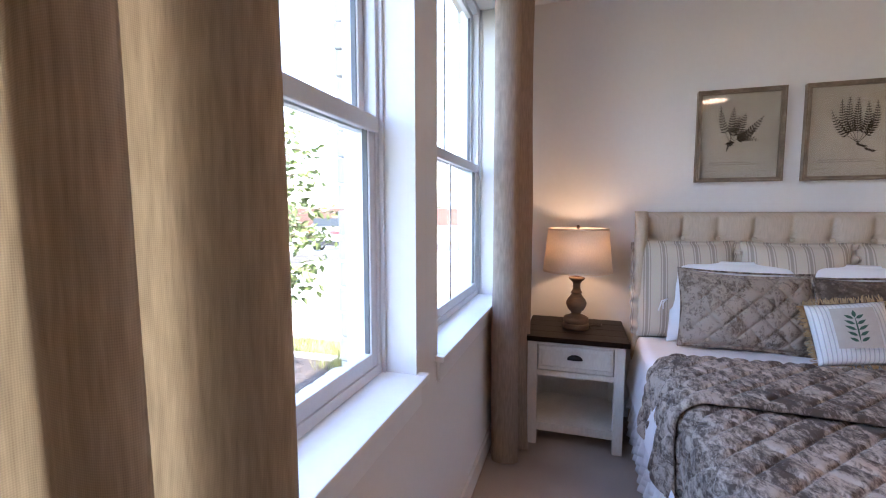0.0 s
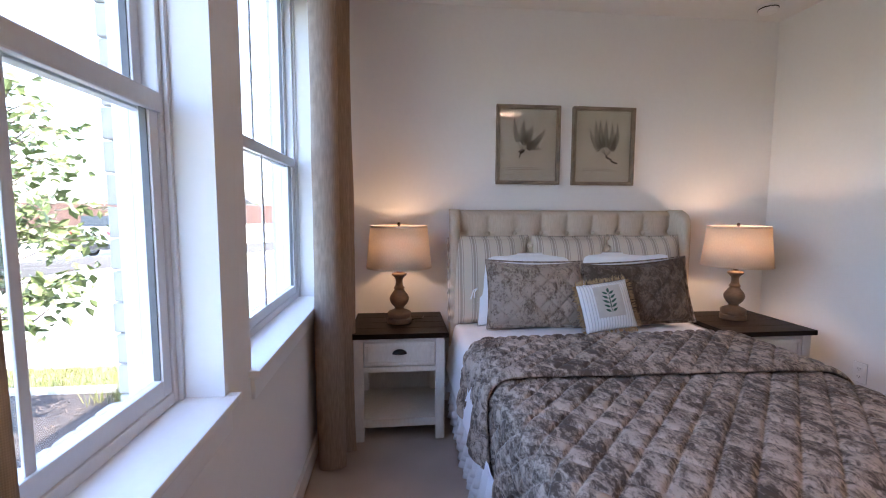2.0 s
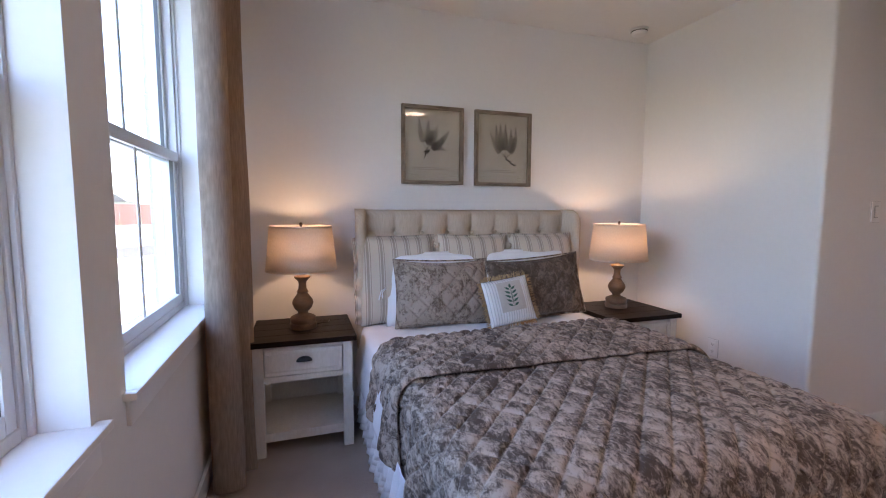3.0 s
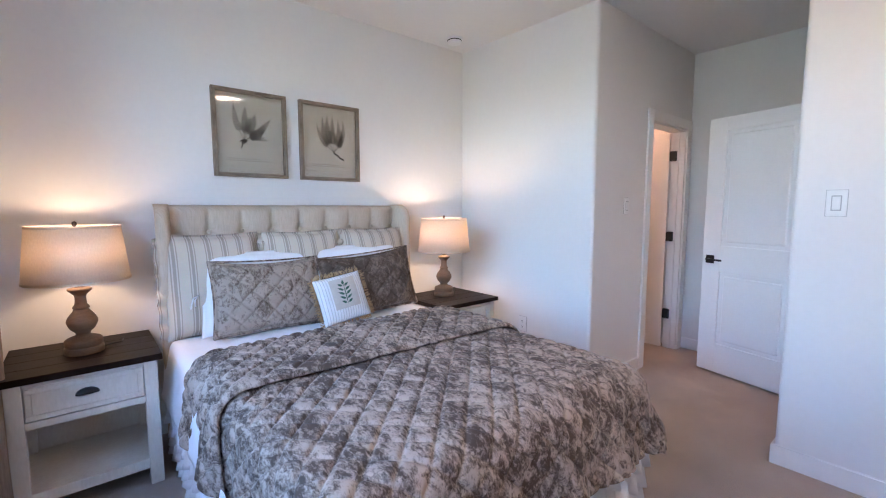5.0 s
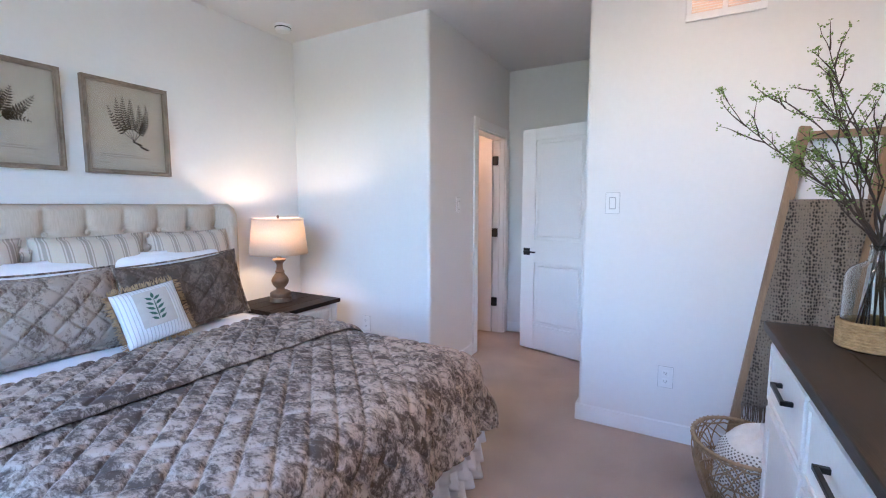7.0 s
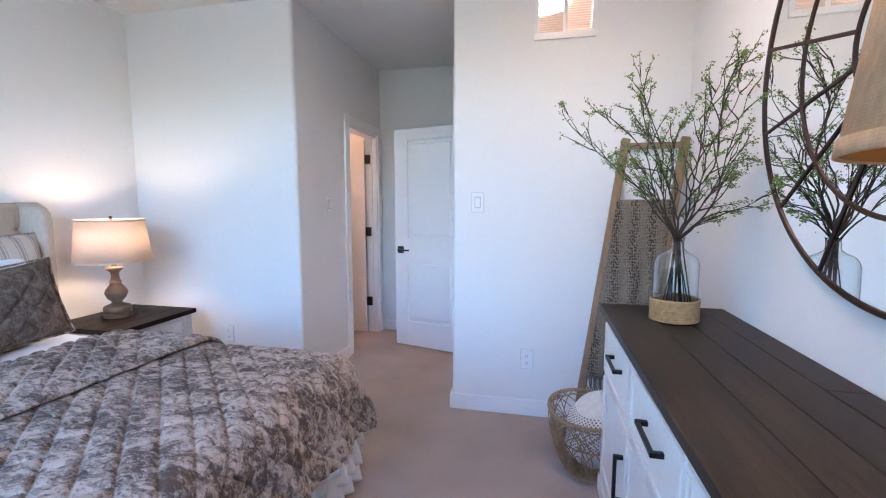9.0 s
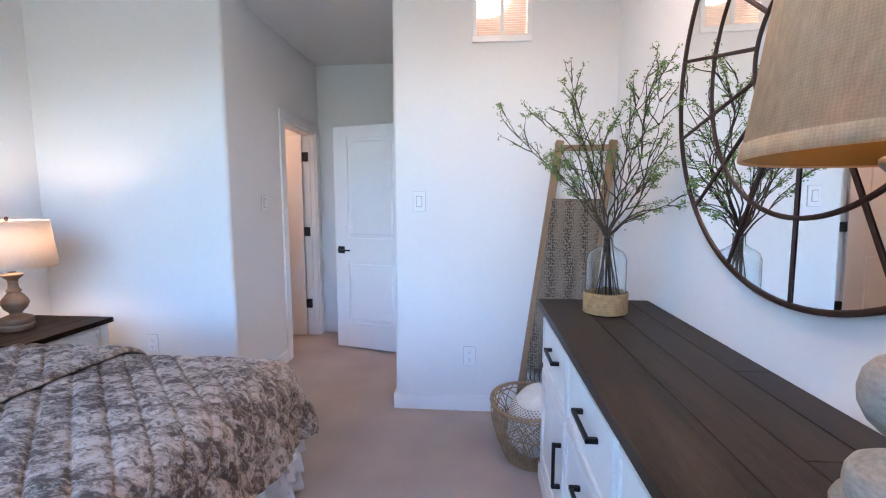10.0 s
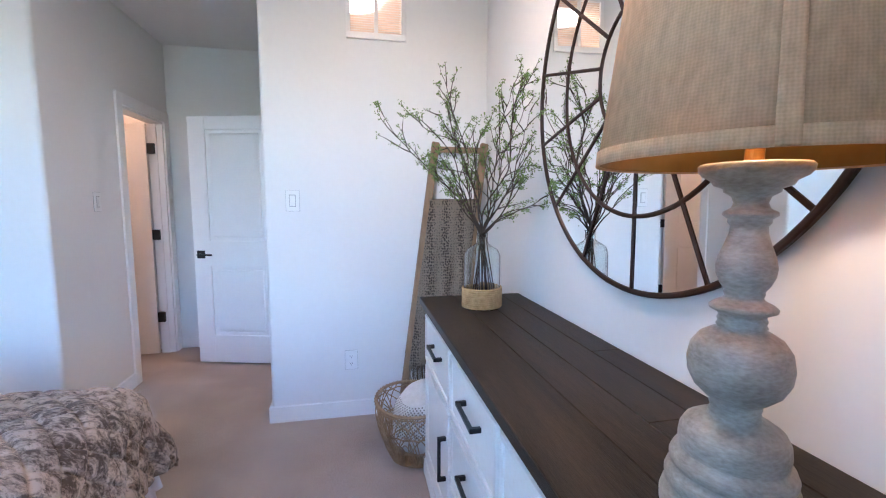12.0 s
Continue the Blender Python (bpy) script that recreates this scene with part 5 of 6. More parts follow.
twigs = thing("twig_arrangement", pose(VX, VY, DT + 0.02), "budding green twigs standing in the glass vase", "branches")
rnd = random.Random(11)


def buds(p, n, spread=0.012):
    for _ in range(n):
        q = p + Vector([rnd.gauss(0, spread) for _ in range(3)])
        d = Vector([rnd.gauss(0, 1) for _ in range(3)]).normalized()
        s = rnd.uniform(0.0026, 0.0055)
        e = d.orthogonal().normalized()
        f = d.cross(e)
        ring = [bb.verts.new(q + (e * math.cos(k * 2.094) + f * math.sin(k * 2.094)) * s * 0.75) for k in range(3)]
        t0, t1 = bb.verts.new(q - d * s * 0.9), bb.verts.new(q + d * s * 1.3)
        for k in range(3):
            bb.faces.new((ring[k], ring[(k + 1) % 3], t1))
            bb.faces.new((ring[(k + 1) % 3], ring[k], t0))


def twig(p, d, length, r, depth, aim=None):
    steps = max(4, int(length / 0.028))
    pts, rad = [p], [r]
    for k in range(steps):
        if aim is not None:
            d = (d * 0.72 + (aim - p).normalized() * 0.28).normalized()
        d = (d + Vector((rnd.gauss(0, 0.15), rnd.gauss(0, 0.15), rnd.gauss(0.0, 0.15)))).normalized()
        p = p + d * (length / steps)
        if VY + p.y < YS + 0.03:
            p.y = YS + 0.03 - VY
            d.y = abs(d.y) * 0.3
        pts.append(p)
        rad.append(r * (1 - 0.75 * (k + 1) / steps))
        t = (k + 1) / steps
        if depth and t > 0.25 and rnd.random() < 0.55:
            side = (d + Vector([rnd.gauss(0, 0.32) for _ in range(3)])).normalized()
            twig(p.copy(), side, length * rnd.uniform(0.16, 0.34) * (1.1 - 0.5 * t), r * 0.70, depth - 1)
        if t > 0.25 and rnd.random() < (0.6 if depth < 2 else 0.3):
            buds(p, rnd.randint(2, 4), 0.0065)
    buds(p, 4, 0.006)
    tube(tb, pts, rad, 5)


NECK = Vector((0, 0, 0.30))
for ty, tz, tx in ((0.436, 0.90, 0.02), (0.353, 0.79, -0.04), (0.263, 0.66, -0.08), (0.182, 1.02, 0.0), (0.112, 0.86, 0.05), (-0.083, 0.94, -0.05), (-0.235, 1.02, 0.0), (-0.205, 0.96, 0.06), (-0.225, 0.44, -0.14), (-0.235, 0.53, -0.10), (-0.15, 0.56, 0.04), (0.239, 0.82, 0.08), (0.20, 0.60, -0.10), (0.05, 0.74, -0.12), (-0.05, 0.80, 0.08), (-0.14, 0.70, -0.08), (0.14, 0.66, 0.08), (-0.16, 0.85, -0.10), (-0.21, 0.68, 0.03)):
    tip = Vector((tx, ty, tz))
    tb, bb = bmesh.new(), bmesh.new()
    foot = Vector((-tx * 0.3 + rnd.uniform(-0.03, 0.03), -ty * 0.14 + rnd.uniform(-0.03, 0.03), 0.0))
    neck = NECK + Vector((rnd.uniform(-0.012, 0.012), rnd.uniform(-0.012, 0.012), 0))
    tube(tb, [foot, (foot + neck) / 2, neck], 0.0024, 5)
    twig(neck, ((tip - neck).normalized() + Vector((0, 0, 0.30))).normalized(), (tip - neck).length * 1.02, 0.0040, 2, neck + (tip - neck) * 1.25)
    stem = part("stem", tb, TWIG, twigs, "thin brown branching stem", smooth=True)
    tagged(part("foliage", bb, BUD, stem, "pale green buds"), kind="stuff")

# round mirror
MX, MZ, MR = 0.925, 1.762, 0.665
mirror = thing("wall_mirror", pose(MX, YS + 0.012, MZ - MR) @ pose(0, 0, 0, -0.8, 0, 0), "large round mirror with dark metal window-pane frame", "mirror")


def ring_bm(r, w, y0, y1, steps=96):
    bm = bmesh.new()
    prof = [(r - w / 2, y0), (r + w / 2, y0), (r + w / 2, y1 - 0.003), (r + w / 2 - 0.004, y1), (r - w / 2 + 0.004, y1), (r - w / 2, y1 - 0.003)]
    rings = [[bm.verts.new((a * math.cos(2 * math.pi * k / steps), b, MR + a * math.sin(2 * math.pi * k / steps))) for k in range(steps)] for a, b in prof]
    for a, b in zip(rings, rings[1:] + rings[:1]):
        for k in range(steps):
            bm.faces.new((a[k], a[(k + 1) % steps], b[(k + 1) % steps], b[k]))
    return bm


bm = bmesh.new()
c = [bm.verts.new(((MR - 0.008) * math.cos(2 * math.pi * k / 96), 0.006, MR + (MR - 0.008) * math.sin(2 * math.pi * k / 96))) for k in range(96)]
bm.faces.new(c)
r = bmesh.ops.extrude_face_region(bm, geom=list(bm.faces))
for v in r["geom"]:
    if isinstance(v, bmesh.types.BMVert):
        v.co.y -= 0.005
part("mirror_glass", bm, MIRROR, mirror, "silvered glass")
part("outer_ring", ring_bm(MR - 0.004, 0.016, 0.0, 0.013), BRONZE, mirror)
part("middle_ring", ring_bm(0.435, 0.0130, 0.0062, 0.0115), BRONZE, mirror)
part("inner_ring", ring_bm(0.205, 0.0130, 0.0062, 0.0115), BRONZE, mirror)
spoke = link_mesh("spoke", boxes(((0.208, 0.0063, -0.0058), (MR - 0.010, 0.0108, 0.0058)), bevel=0.002, segs=1), BRONZE)
for k in range(14):
    s = new("spoke", spoke)
    s.parent, s.matrix_local = mirror, pose(0, 0, MR, 0, -(-90 + k * 360 / 14), 0)


# ---- corner: ladder with throw, basket ----
FOOT_L, TOP_L = Vector((2.30, -0.388, 0.0)), Vector((2.462, -0.640, 1.74))
GAP = Vector((0.0, -0.315, 0.0))
ladder = thing("blanket_ladder", pose(0, 0, 0), "light pine blanket ladder leaning in the corner", "ladder")
along = (TOP_L - FOOT_L)


def beam(a, b, wx, wy):
    """A square-section bar from a to b."""
    d = (b - a).normalized()
    x = Vector((1, 0, 0))
    x = (x - d * x.dot(d)).normalized()
    y = d.cross(x)
    bm = bmesh.new()
    add_box(bm, (-wx / 2, -wy / 2, 0), (wx / 2, wy / 2, (b - a).length))
    bmesh.ops.bevel(bm, geom=list(bm.edges), offset=0.003, segments=2, affect="EDGES")
    bmesh.ops.transform(bm, matrix=Matrix.Translation(a) @ Matrix((x, y, d)).transposed().to_4x4(), verts=bm.verts)
    return bm


part("rail", beam(FOOT_L, TOP_L, 0.035, 0.045), PINE, ladder)
part("rail", beam(FOOT_L + GAP, TOP_L + GAP, 0.035, 0.045), PINE, ladder)
for t in (0.22, 0.46, 0.76, 0.975):
    a = FOOT_L + along * t
    part("rung", beam(a, a + GAP, 0.028, 0.036), PINE, ladder)

throw = thing("throw_blanket", pose(0, 0, 0), "brown open-weave throw hanging over a ladder rung", "blanket")
RUNG = FOOT_L + along * 0.78


def throw_fn(u, v):
    """Front fall, over the rung, then a shorter back fall."""
    s = v * 1.75
    g = GAP * (0.02 + 0.95 * u)
    r = 0.028
    dn = -along.normalized()
    if s < 1.0:
        p = RUNG + dn * (1.0 - s) + Vector((-r, 0, 0))
    elif s < 1.09:
        a = (s - 1.0) / 0.09 * math.pi
        p = RUNG + Vector((-r * math.cos(a), 0, r * math.sin(a) + 0.004))
    else:
        p = RUNG + dn * ((s - 1.09) * 0.75) + Vector((r * 0.9, 0, 0))
    f = min(1, abs(s - 1.04) * 2)
    return p + g + Vector((0.010 * f * math.sin(u * 19 + 1) * (1 if s < 1.04 else 0.3) - 0.006, 0.006 * nz(u * 4, s * 3), 0))


def open_weave(name):
    m, n, link, p = nodes_of(name)
    tc, mp = n.new("ShaderNodeTexCoord"), n.new("ShaderNodeMapping")
    mp.inputs["Scale"].default_value = (1, 92, 62)
    link(tc.outputs["Object"], mp.inputs["Vector"])
    vo = n.new("ShaderNodeTexVoronoi")
    vo.inputs["Scale"].default_value = 1.0
    vo.inputs["Randomness"].default_value = 0.55
    vo.voronoi_dimensions = "3D"
    link(mp.outputs[0], vo.inputs["Vector"])
    wv = n.new("ShaderNodeTexWave")
    wv.bands_direction = "Y"
    wv.inputs["Scale"].default_value, wv.inputs["Distortion"].default_value = 3.2, 3
    link(tc.outputs["Object"], wv.inputs["Vector"])
    ml = n.new("ShaderNodeMath")
    ml.operation = "ADD"
    sc = n.new("ShaderNodeMath")
    sc.operation = "MULTIPLY"
    sc.inputs[1].default_value = 0.28
    link(wv.outputs["Fac"], sc.inputs[0])
    link(vo.outputs["Distance"], ml.inputs[0])
    link(sc.outputs[0], ml.inputs[1])
    ramp = n.new("ShaderNodeValToRGB")
    e = ramp.color_ramp.elements
    e[0].position, e[0].color = 0.24, (0.020, 0.016, 0.012, 1)
    e[1].position, e[1].color = 0.60, (0.20, 0.163, 0.122, 1)
    link(ml.outputs[0], ramp.inputs[0])
    link(ramp.outputs[0], p.inputs["Base Color"])
    p.inputs["Roughness"].default_value = 0.95
    bp = n.new("ShaderNodeBump")
    bp.inputs["Strength"].default_value, bp.inputs["Distance"].default_value = 0.9, 0.006
    link(ml.outputs[0], bp.inputs["Height"])
    link(bp.outputs[0], p.inputs["Normal"])
    return m


WOVEN = open_weave("open_weave_throw")
thicken(part("cloth", grid_mesh(throw_fn, 34, 90), WOVEN, throw, smooth=True), 0.006, 0)
bm = bmesh.new()
for k in range(60):
    a = throw_fn(k / 59, 0)
    tube(bm, [a, a + Vector((rnd.uniform(-0.006, 0.004), rnd.uniform(-0.008, 0.008), -0.06)), a + Vector((rnd.uniform(-0.012, 0.004), rnd.uniform(-0.015, 0.015), -0.10 - rnd.random() * 0.03))], [0.0035, 0.003, 0.002], 4)
tagged(part("fringe", bm, THROW, throw, "dark brown fringe"), kind="stuff")

BC = (1.985, -0.452)
basket = thing("basket", pose(BC[0], BC[1], 0), "round woven rattan basket on the carpet", "basket")


def basket_r(z):
    return 0.135 + 0.085 * math.sin(min(1, z / 0.40) * 2.0) if z < 0.40 else 0.2


H = 0.322
part("base", lathe([(0.130, 0.0), (0.137, 0.012), (0.130, 0.016)], 32), RATTAN, basket)
for k in range(46):
    bm = bmesh.new()
    a0 = 2 * math.pi * k / 46
    sg = 1 if k % 2 else -1
    tube(bm, [((basket_r(t * H) + 0.003 * sg) * math.cos(a0 + sg * 0.75 * t * t + 0.1 * math.sin(6 * t + k)), (basket_r(t * H) + 0.003 * sg) * math.sin(a0 + sg * 0.75 * t * t + 0.1 * math.sin(6 * t + k)), 0.008 + t * (H - 0.012)) for t in [i / 12 for i in range(13)]], 0.0030, 5)
    part("stake", bm, RATTAN, basket)
for z, r in ((0.02, 0.006), (0.10, 0.004), (0.19, 0.004), (0.30, 0.004)):
    bm = bmesh.new()
    tube(bm, [(basket_r(z) * math.cos(2 * math.pi * k / 48), basket_r(z) * math.sin(2 * math.pi * k / 48), z + 0.004 * math.sin(k * 2.4)) for k in range(49)], r, 6)
    part("weaver", bm, RATTAN, basket)
for k in range(7):                                        # arched rods woven into the wall
    a0 = 2 * math.pi * k / 7
    for rr in range(5):
        w = 0.16 + 0.07 * rr
        bm = bmesh.new()
        tube(bm, [((basket_r(z) + 0.006) * math.cos(a0 + w * s), (basket_r(z) + 0.006) * math.sin(a0 + w * s), z) for s, z in [(-1 + i / 8, 0.012 + (0.10 + 0.05 * rr) * (1 - (-1 + i / 8) ** 2)) for i in range(17)]], 0.0028, 5)
        part("rod", bm, RATTAN, basket)
bm = bmesh.new()
rr = basket_r(H)
tube(bm, [(rr * math.cos(2 * math.pi * k / 64), rr * math.sin(2 * math.pi * k / 64), H + 0.008 * math.sin(4 * math.pi * k / 64)) for k in range(65)], 0.0085, 8)
rim = part("rim", bm, RATTAN, basket, "wrapped rattan rim", smooth=True)
bm = bmesh.new()
tube(bm, [((rr + 0.0105 * math.cos(k * 0.9)) * math.cos(2 * math.pi * k / 360), (rr + 0.0105 * math.cos(k * 0.9)) * math.sin(2 * math.pi * k / 360), H + 0.008 * math.sin(4 * math.pi * k / 360) + 0.0105 * math.sin(k * 0.9)) for k in range(361)], 0.0022, 4)
part("rim_binding", bm, RATTAN, rim)
knit = thing("knit_blanket", pose(BC[0] + 0.01, BC[1] - 0.01, 0.03), "cream openwork knit blanket rolled in the basket", "blanket")


def knit_fn(u, v):
    a = 2 * math.pi * u
    t = v
    r = 0.150 * math.sqrt(max(0.0, 1 - (2 * t - 1) ** 4)) * (1 + 0.10 * nz(math.cos(a) * 2, math.sin(a) * 2, t * 3))
    return (r * math.cos(a), r * math.sin(a) - 0.02 * t, 0.345 * t * (1 + 0.10 * math.sin(a * 1.0 + 2.5)) - 0.0)


part("body", grid_mesh(knit_fn, 48, 36, closed_u=True), KNIT, knit, smooth=True)
# no real holes: dark discs on the knit paint the shade inside them
eb = bmesh.new()
for j in range(15, 33):
    t = j / 36
    n = 44
    for k in range(n):
        u = (k + 0.5 * (j % 2)) / n
        p = Vector(knit_fn(u, t))
        q = (Vector(knit_fn(u + 0.01, t)) - p).cross(Vector(knit_fn(u, t + 0.01)) - p).normalized()
        if q.dot(p - Vector((0, 0, 0.2))) < 0:
            q = -q
        e = q.orthogonal().normalized()
        f = q.cross(e)
        eb.faces.new([eb.verts.new(p + q * 0.0012 + (e * math.cos(i * 1.0472) + f * math.sin(i * 1.0472)) * 0.0046) for i in range(6)])
tagged(part("openwork", eb, KNITSHADE, knit, "dark discs painting the shade in the openwork holes"), kind="stuff")

# ---- outside ----
GZ = -0.30
solid("ground", boxes(((-600, -600, GZ - 0.5), (600, 900, GZ - 0.02))), LAWN, "dry lawn reaching the horizon", kind="structure")
solid("pavement", boxes(((-9.15, 4.66, GZ - 0.1), (XO - 0.125, 40, GZ))), CONCRETE, "sunlit pale concrete drive", kind="structure")
solid("road", boxes(((-18, -60, GZ - 0.1), (-9.5, 120, GZ - 0.012))), CONCRETE, "pale street beyond the drive", kind="structure")
kerb = solid("kerb", boxes(((-9, -0.15, GZ - 0.1), (9, 0.15, GZ + 0.36)), bevel=0.03), ASPHALT, "dark low kerb wall beside the street", kind="structure")
kerb.matrix_world = pose(-8.75, 12.9, 0, 0, 0, 60)
solid("planting_bed", boxes(((-6, -3, GZ - 0.1), (XO - 0.125, 3.88, GZ + 0.02))), SOIL, "dark mulch planting bed", kind="structure")
solid("edging", boxes(((-6, 3.88, GZ - 0.1), (XO - 0.125, 3.97, GZ + 0.06)), bevel=0.01), CONCRETE, "pale concrete bed edging", kind="structure")
rnd = random.Random(5)
cb = bmesh.new()
for k in range(2600):
    x, y = rnd.uniform(-4.2, -1.3), rnd.uniform(1.2, 3.85)
    L, w = rnd.uniform(0.02, 0.06), rnd.uniform(0.006, 0.014)
    m = pose(x, y, GZ + 0.026 + rnd.random() * 0.012, rnd.uniform(-25, 25), rnd.uniform(-25, 25), rnd.uniform(0, 360))
    cb.faces.new([cb.verts.new(m @ Vector(p)) for p in ((-L / 2, -w / 2, 0), (L / 2, -w / 3, 0.003), (L / 2, w / 2, 0), (-L / 2, w / 3, 0.002))])
tagged(new("mulch", link_mesh("mulch", cb, CHIP)), "shredded brown wood mulch", "mulch", kind="stuff")
gb = bmesh.new()
for k in range(5200):
    x, y = rnd.uniform(-5.6, -1.3), rnd.uniform(3.98, 4.65)
    h, a = rnd.uniform(0.03, 0.075), rnd.uniform(0, 6.28)
    dx, dy = math.cos(a) * 0.004, math.sin(a) * 0.004
    bx, by = rnd.gauss(0, 0.02), rnd.gauss(0, 0.02)
    gb.faces.new([gb.verts.new(p) for p in ((x - dx, y - dy, GZ - 0.02), (x + dx, y + dy, GZ - 0.02), (x + bx, y + by, GZ - 0.01 + h))])
for k in range(120):                                       # a taller tuft by the brickwork
    x, y = rnd.gauss(-2.72, 0.10), rnd.gauss(3.72, 0.07)
    h, a = rnd.uniform(0.10, 0.26), rnd.uniform(0, 6.28)
    dx, dy = math.cos(a) * 0.005, math.sin(a) * 0.005
    gb.faces.new([gb.verts.new(p) for p in ((x - dx, y - dy, GZ), (x + dx, y + dy, GZ), (x + rnd.gauss(0, 0.06), y + rnd.gauss(0, 0.06), GZ + h))])
tagged(new("grass", link_mesh("grass", gb, BLADE)), "strip of yellowing grass and a green tuft", "grass", kind="stuff")

# sapling
tree = thing("sapling", pose(-2.99, 3.14, GZ + 0.02), "young leafy tree in the mulch bed", "tree")
tb2, lb = bmesh.new(), bmesh.new()
tube(tb2, [(0, 0, -0.05), (0.02, 0.01, 0.6), (-0.01, 0.02, 1.3), (0.01, 0.0, 2.0), (0.02, 0.01, 2.7)], [0.028, 0.024, 0.018, 0.012, 0.004], 8)
for k in range(84):
    z = rnd.uniform(0.75, 2.55)
    a = rnd.uniform(0, 6.28)
    L = rnd.uniform(0.28, 0.62) * (1.0 - 0.22 * abs(z - 1.3))
    p0, p1 = Vector((0, 0, z)), Vector((math.cos(a) * L, math.sin(a) * L, z + rnd.uniform(0.0, 0.28)))
    mid = (p0 + p1) / 2 + Vector((0, 0, 0.05))
    tube(tb2, [p0, mid, p1], [0.006, 0.004, 0.002], 4)
    for _ in range(24 if z < 1.7 else 10):
        t = rnd.uniform(0.25, 1.05)
        q = p0.lerp(p1, t) + Vector([rnd.gauss(0, 0.035) for _ in range(3)])
        d = Vector((rnd.gauss(0, 1), rnd.gauss(0, 1), rnd.gauss(-0.2, 0.6))).normalized()
        e = d.orthogonal().normalized()
        f = d.cross(e)
        n_ = (e * math.cos(a) + f * math.sin(a))
        s = rnd.uniform(0.065, 0.11)
        w = s * 0.30
        up = d.cross(n_) * (w * 0.4)
        v = [lb.verts.new(x) for x in (q, q + d * s * 0.5 + n_ * w + up, q + d * s, q + d * s * 0.5 - n_ * w + up, q + d * s * 0.5)]
        lb.faces.new((v[0], v[1], v[2], v[4]))
        lb.faces.new((v[0], v[4], v[2], v[3]))
part("trunk", tb2, BARK, tree)
part("crown", lb, LEAF, tree, "small glossy green leaves")

# parked car
car = thing("car", pose(-10.35, 17.9, GZ, 0, 0, 86) @ Matrix.Diagonal((1, 1, 0.83, 1)), "silver estate car parked at the street", "car")


def extrude_side(profile, half, inset=0.0):
    bm = bmesh.new()
    sides = [[bm.verts.new((x, s * (half - inset * max(0, z - 0.95)), z)) for x, z in profile] for s in (-1, 1)]
    for k in range(len(profile)):
        q = (k + 1) % len(profile)
        bm.faces.new((sides[0][k], sides[0][q], sides[1][q], sides[1][k]))
    bm.faces.new(sides[0])
    bm.faces.new(sides[1])
    bmesh.ops.bevel(bm, geom=list(bm.edges), offset=0.04, segments=2, affect="EDGES")
    return bm


part("body", extrude_side([(-2.4, 0.35), (2.35, 0.35), (2.42, 0.75), (2.2, 0.98), (1.1, 1.10), (0.35, 1.62), (-1.7, 1.68), (-2.25, 1.15), (-2.45, 0.80)], 0.95, 0.22), CARPAINT, car)
part("rear_window", boxes(((-2.16, -0.66, 1.20), (-1.80, 0.66, 1.60))), CARGLASS, car).matrix_local = pose(-0.03, 0, 0, 0, 4, 0)
part("side_window", boxes(((-1.6, -0.90, 1.16), (0.35, -0.86, 1.56)), bevel=0.03), CARGLASS, car)
part("side_window", boxes(((-1.6, 0.86, 1.16), (0.35, 0.90, 1.56)), bevel=0.03), CARGLASS, car)
for s in (-1, 1):
    part("tail_light", boxes(((-2.47, s * 0.66 - 0.22, 0.98), (-2.30, s * 0.66 + 0.22, 1.12)), bevel=0.03), TAIL, car)
part("bumper", boxes(((-2.50, -0.9, 0.38), (-2.38, 0.9, 0.62)), bevel=0.03), TYRE, car)
for x in (-1.5, 1.5):
    for s in (-1, 1):
        bm = lathe([(0.36, -0.11), (0.37, 0.0), (0.36, 0.11)], 24)
        w = part("wheel", bm, TYRE, car)
        w.matrix_local = pose(x, s * 0.86, 0.36, 90, 0, 0)
        part("rim", lathe([(0.23, -0.115), (0.23, 0.115)], 20), CARPAINT, w)

# far fence, far house and woods
fence = thing("fence", pose(-46, 40, GZ, 0, 0, 28), "brown wooden fence far beyond the street", "fence")
plank = link_mesh("board", boxes(((0, -0.04, 0), (1.9, 0.04, 2.3))), FENCE)
for k in range(-24, 32):
    b = new("board", plank)
    b.parent, b.matrix_local = fence, pose(k * 1.93, 0, rnd.uniform(-0.05, 0.05))
house = thing("far_house", pose(-70, 175, GZ), "pale low house far beyond the fence", "house")
part("wall", boxes(((-14, -5, 0), (14, 5, 4.2))), SIDING, house)
part("roof", extrude_side([(-15, 4.2), (15, 4.2), (11, 7.0), (-11, 7.0)], 6.0), ASPHALT, house)
wb = bmesh.new()
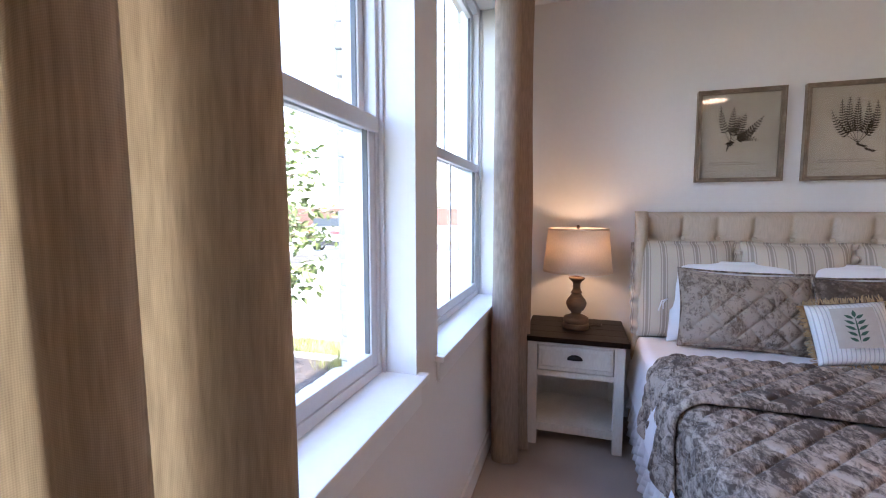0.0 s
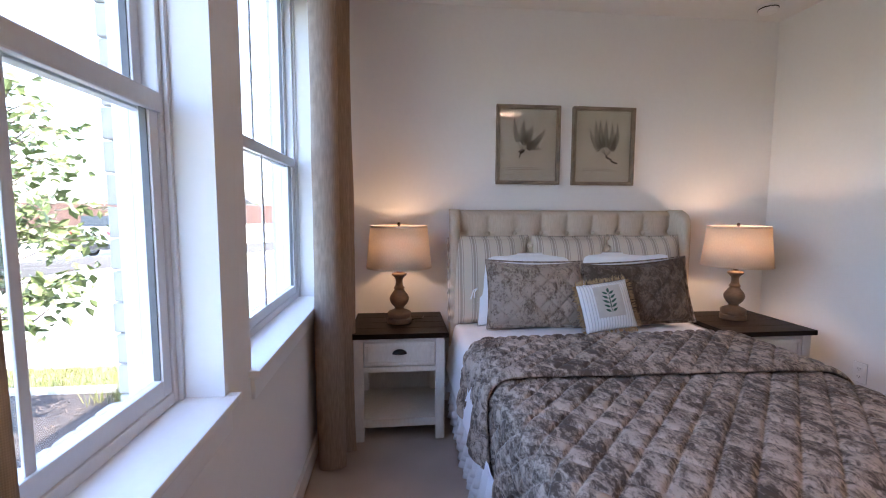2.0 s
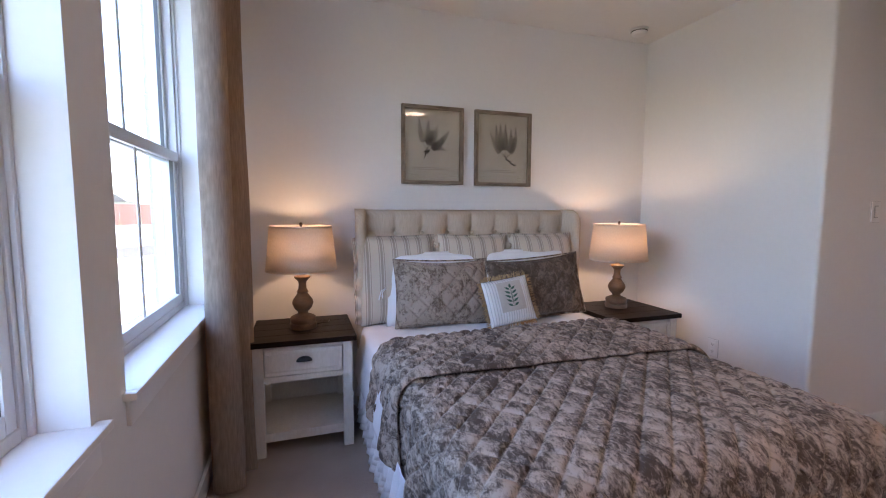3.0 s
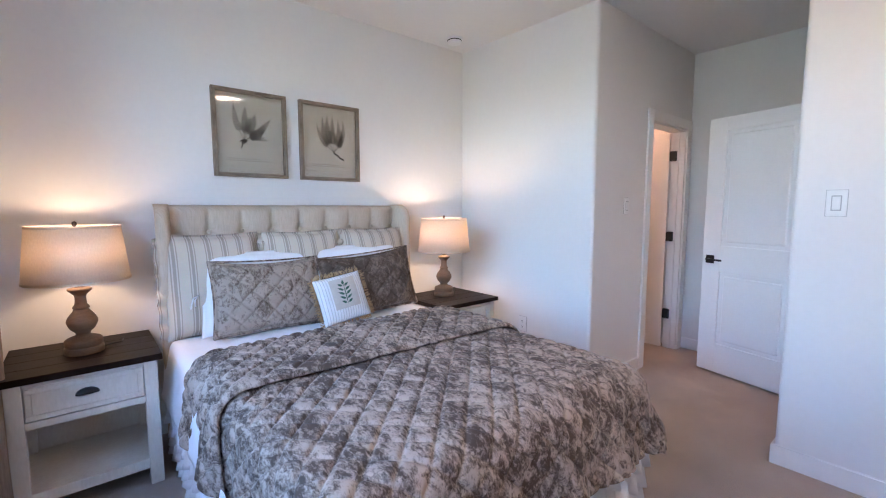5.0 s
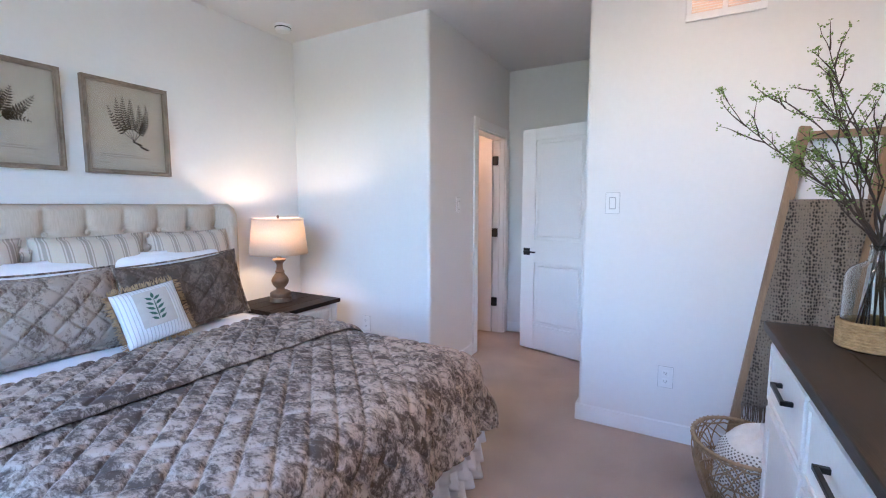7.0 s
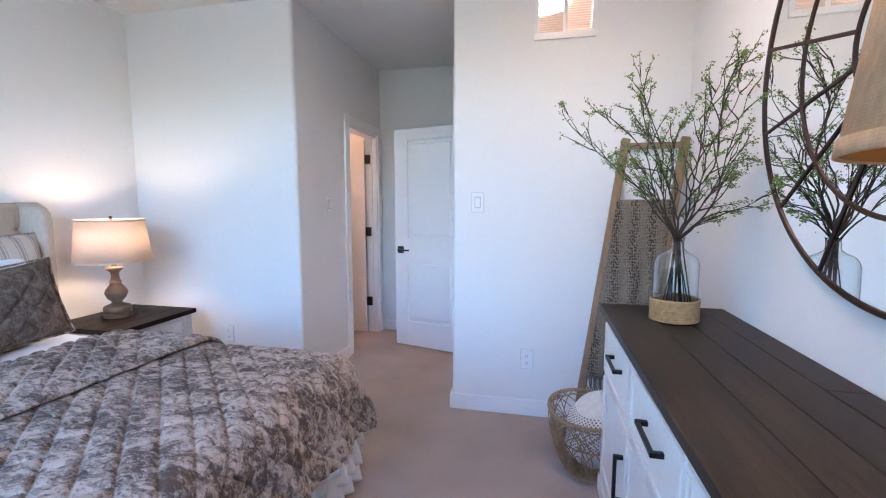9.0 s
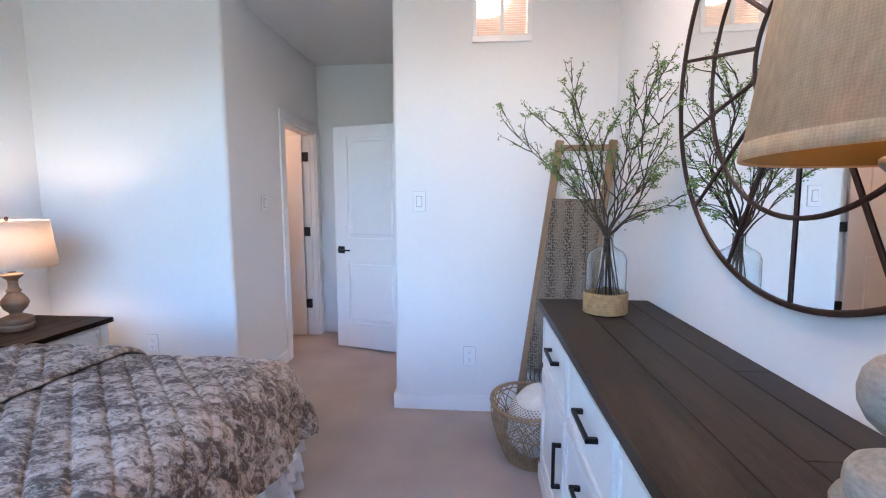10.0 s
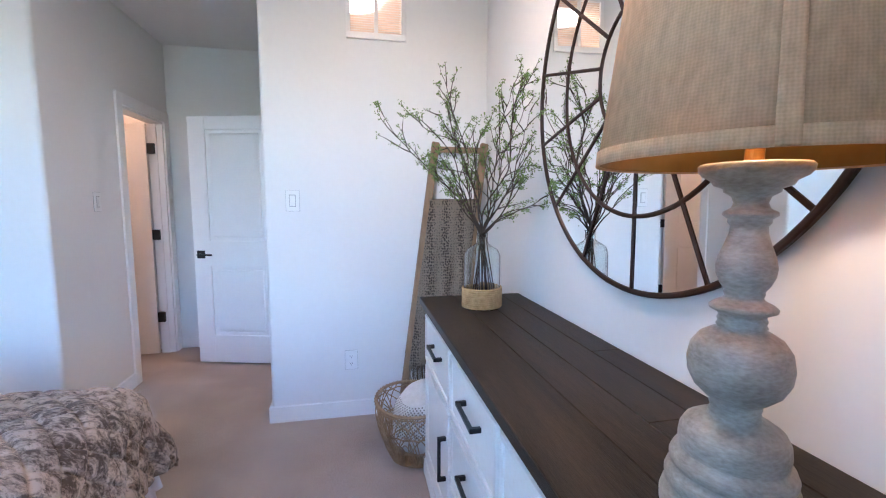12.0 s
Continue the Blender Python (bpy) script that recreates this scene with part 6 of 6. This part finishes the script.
for k in range(420):
    a = radians(rnd.uniform(5, 130))
    R = rnd.uniform(330, 420)
    x, y = -R * math.sin(a), R * math.cos(a)
    s = rnd.uniform(3, 6)
    r = bmesh.ops.create_icosphere(wb, subdivisions=1, radius=s)
    for v in r["verts"]:
        v.co = Vector((x + v.co.x * 1.6, y + v.co.y * 1.6, GZ + 1.2 + v.co.z * 0.7 + rnd.uniform(-0.5, 0.5)))
tagged(new("far_woods", link_mesh("far_woods", wb, FARGREEN)), "line of far woods at the horizon", "woods", kind="stuff")

# ---- outer brickwork: jambs and sills in single bricks ----
veneer = thing("wall_outer_brick", pose(0, 0, 0), "whitewashed brick facing outside the windows", "wall", kind="structure")
VX0, VX1 = -1.008, -0.962
OPEN = [(y0 - 0.035, y1 + 0.035) for y0, y1 in WIN]
bm = boxes(((VX0 + 0.003, YS - 1, GZ), (VX1, OPEN[0][0] - 0.004, 3.0)), ((VX0 + 0.003, OPEN[0][1] + 0.0015, GZ), (VX1, OPEN[1][0] - 0.003, 3.0)), ((VX0 + 0.003, OPEN[1][1] + 0.0015, GZ), (VX1, YN + 1, 3.0)))
for a, b in OPEN:
    add_box(bm, (VX0 + 0.003, a, GZ), (VX1, b, SILL_Z - 0.09))
    add_box(bm, (VX0 + 0.003, a, HEAD_Z + 0.02), (VX1, b, 3.0))
part("mortar", bm, MORTAR, veneer)
rnd = random.Random(9)
half_b = link_mesh("brick", boxes(((-0.023, -0.095, -0.0388), (0.023, 0.095, 0.0388)), bevel=0.003, segs=1), BRICK)
for a, b in OPEN:
    for k in range(25):
        z = SILL_Z - 0.05 + k * 0.082 + 0.03
        for y in (b + 0.095 - 0.001, a - 0.095 + 0.001):
            if y < -0.1:
                continue
            o = new("brick", half_b)
            o.parent, o.matrix_local = veneer, pose((VX0 + VX1) / 2 + rnd.uniform(-0.005, 0.001), y + rnd.uniform(-0.003, 0.002), z, 0, 0, rnd.uniform(-1, 1))
sill_b = link_mesh("brick", boxes(((-0.075, -0.031, -0.045), (0.06, 0.031, 0.045)), bevel=0.006, segs=1), BRICK)
for a, b in OPEN:
    n = int((b - a) / 0.0735)
    for k in range(n + 1):
        o = new("brick", sill_b)
        o.parent, o.matrix_local = veneer, pose(-0.985 + rnd.uniform(-0.003, 0.003), a + 0.034 + k * 0.0735, SILL_Z - 0.055, 0, -10, rnd.uniform(-1.5, 1.5))
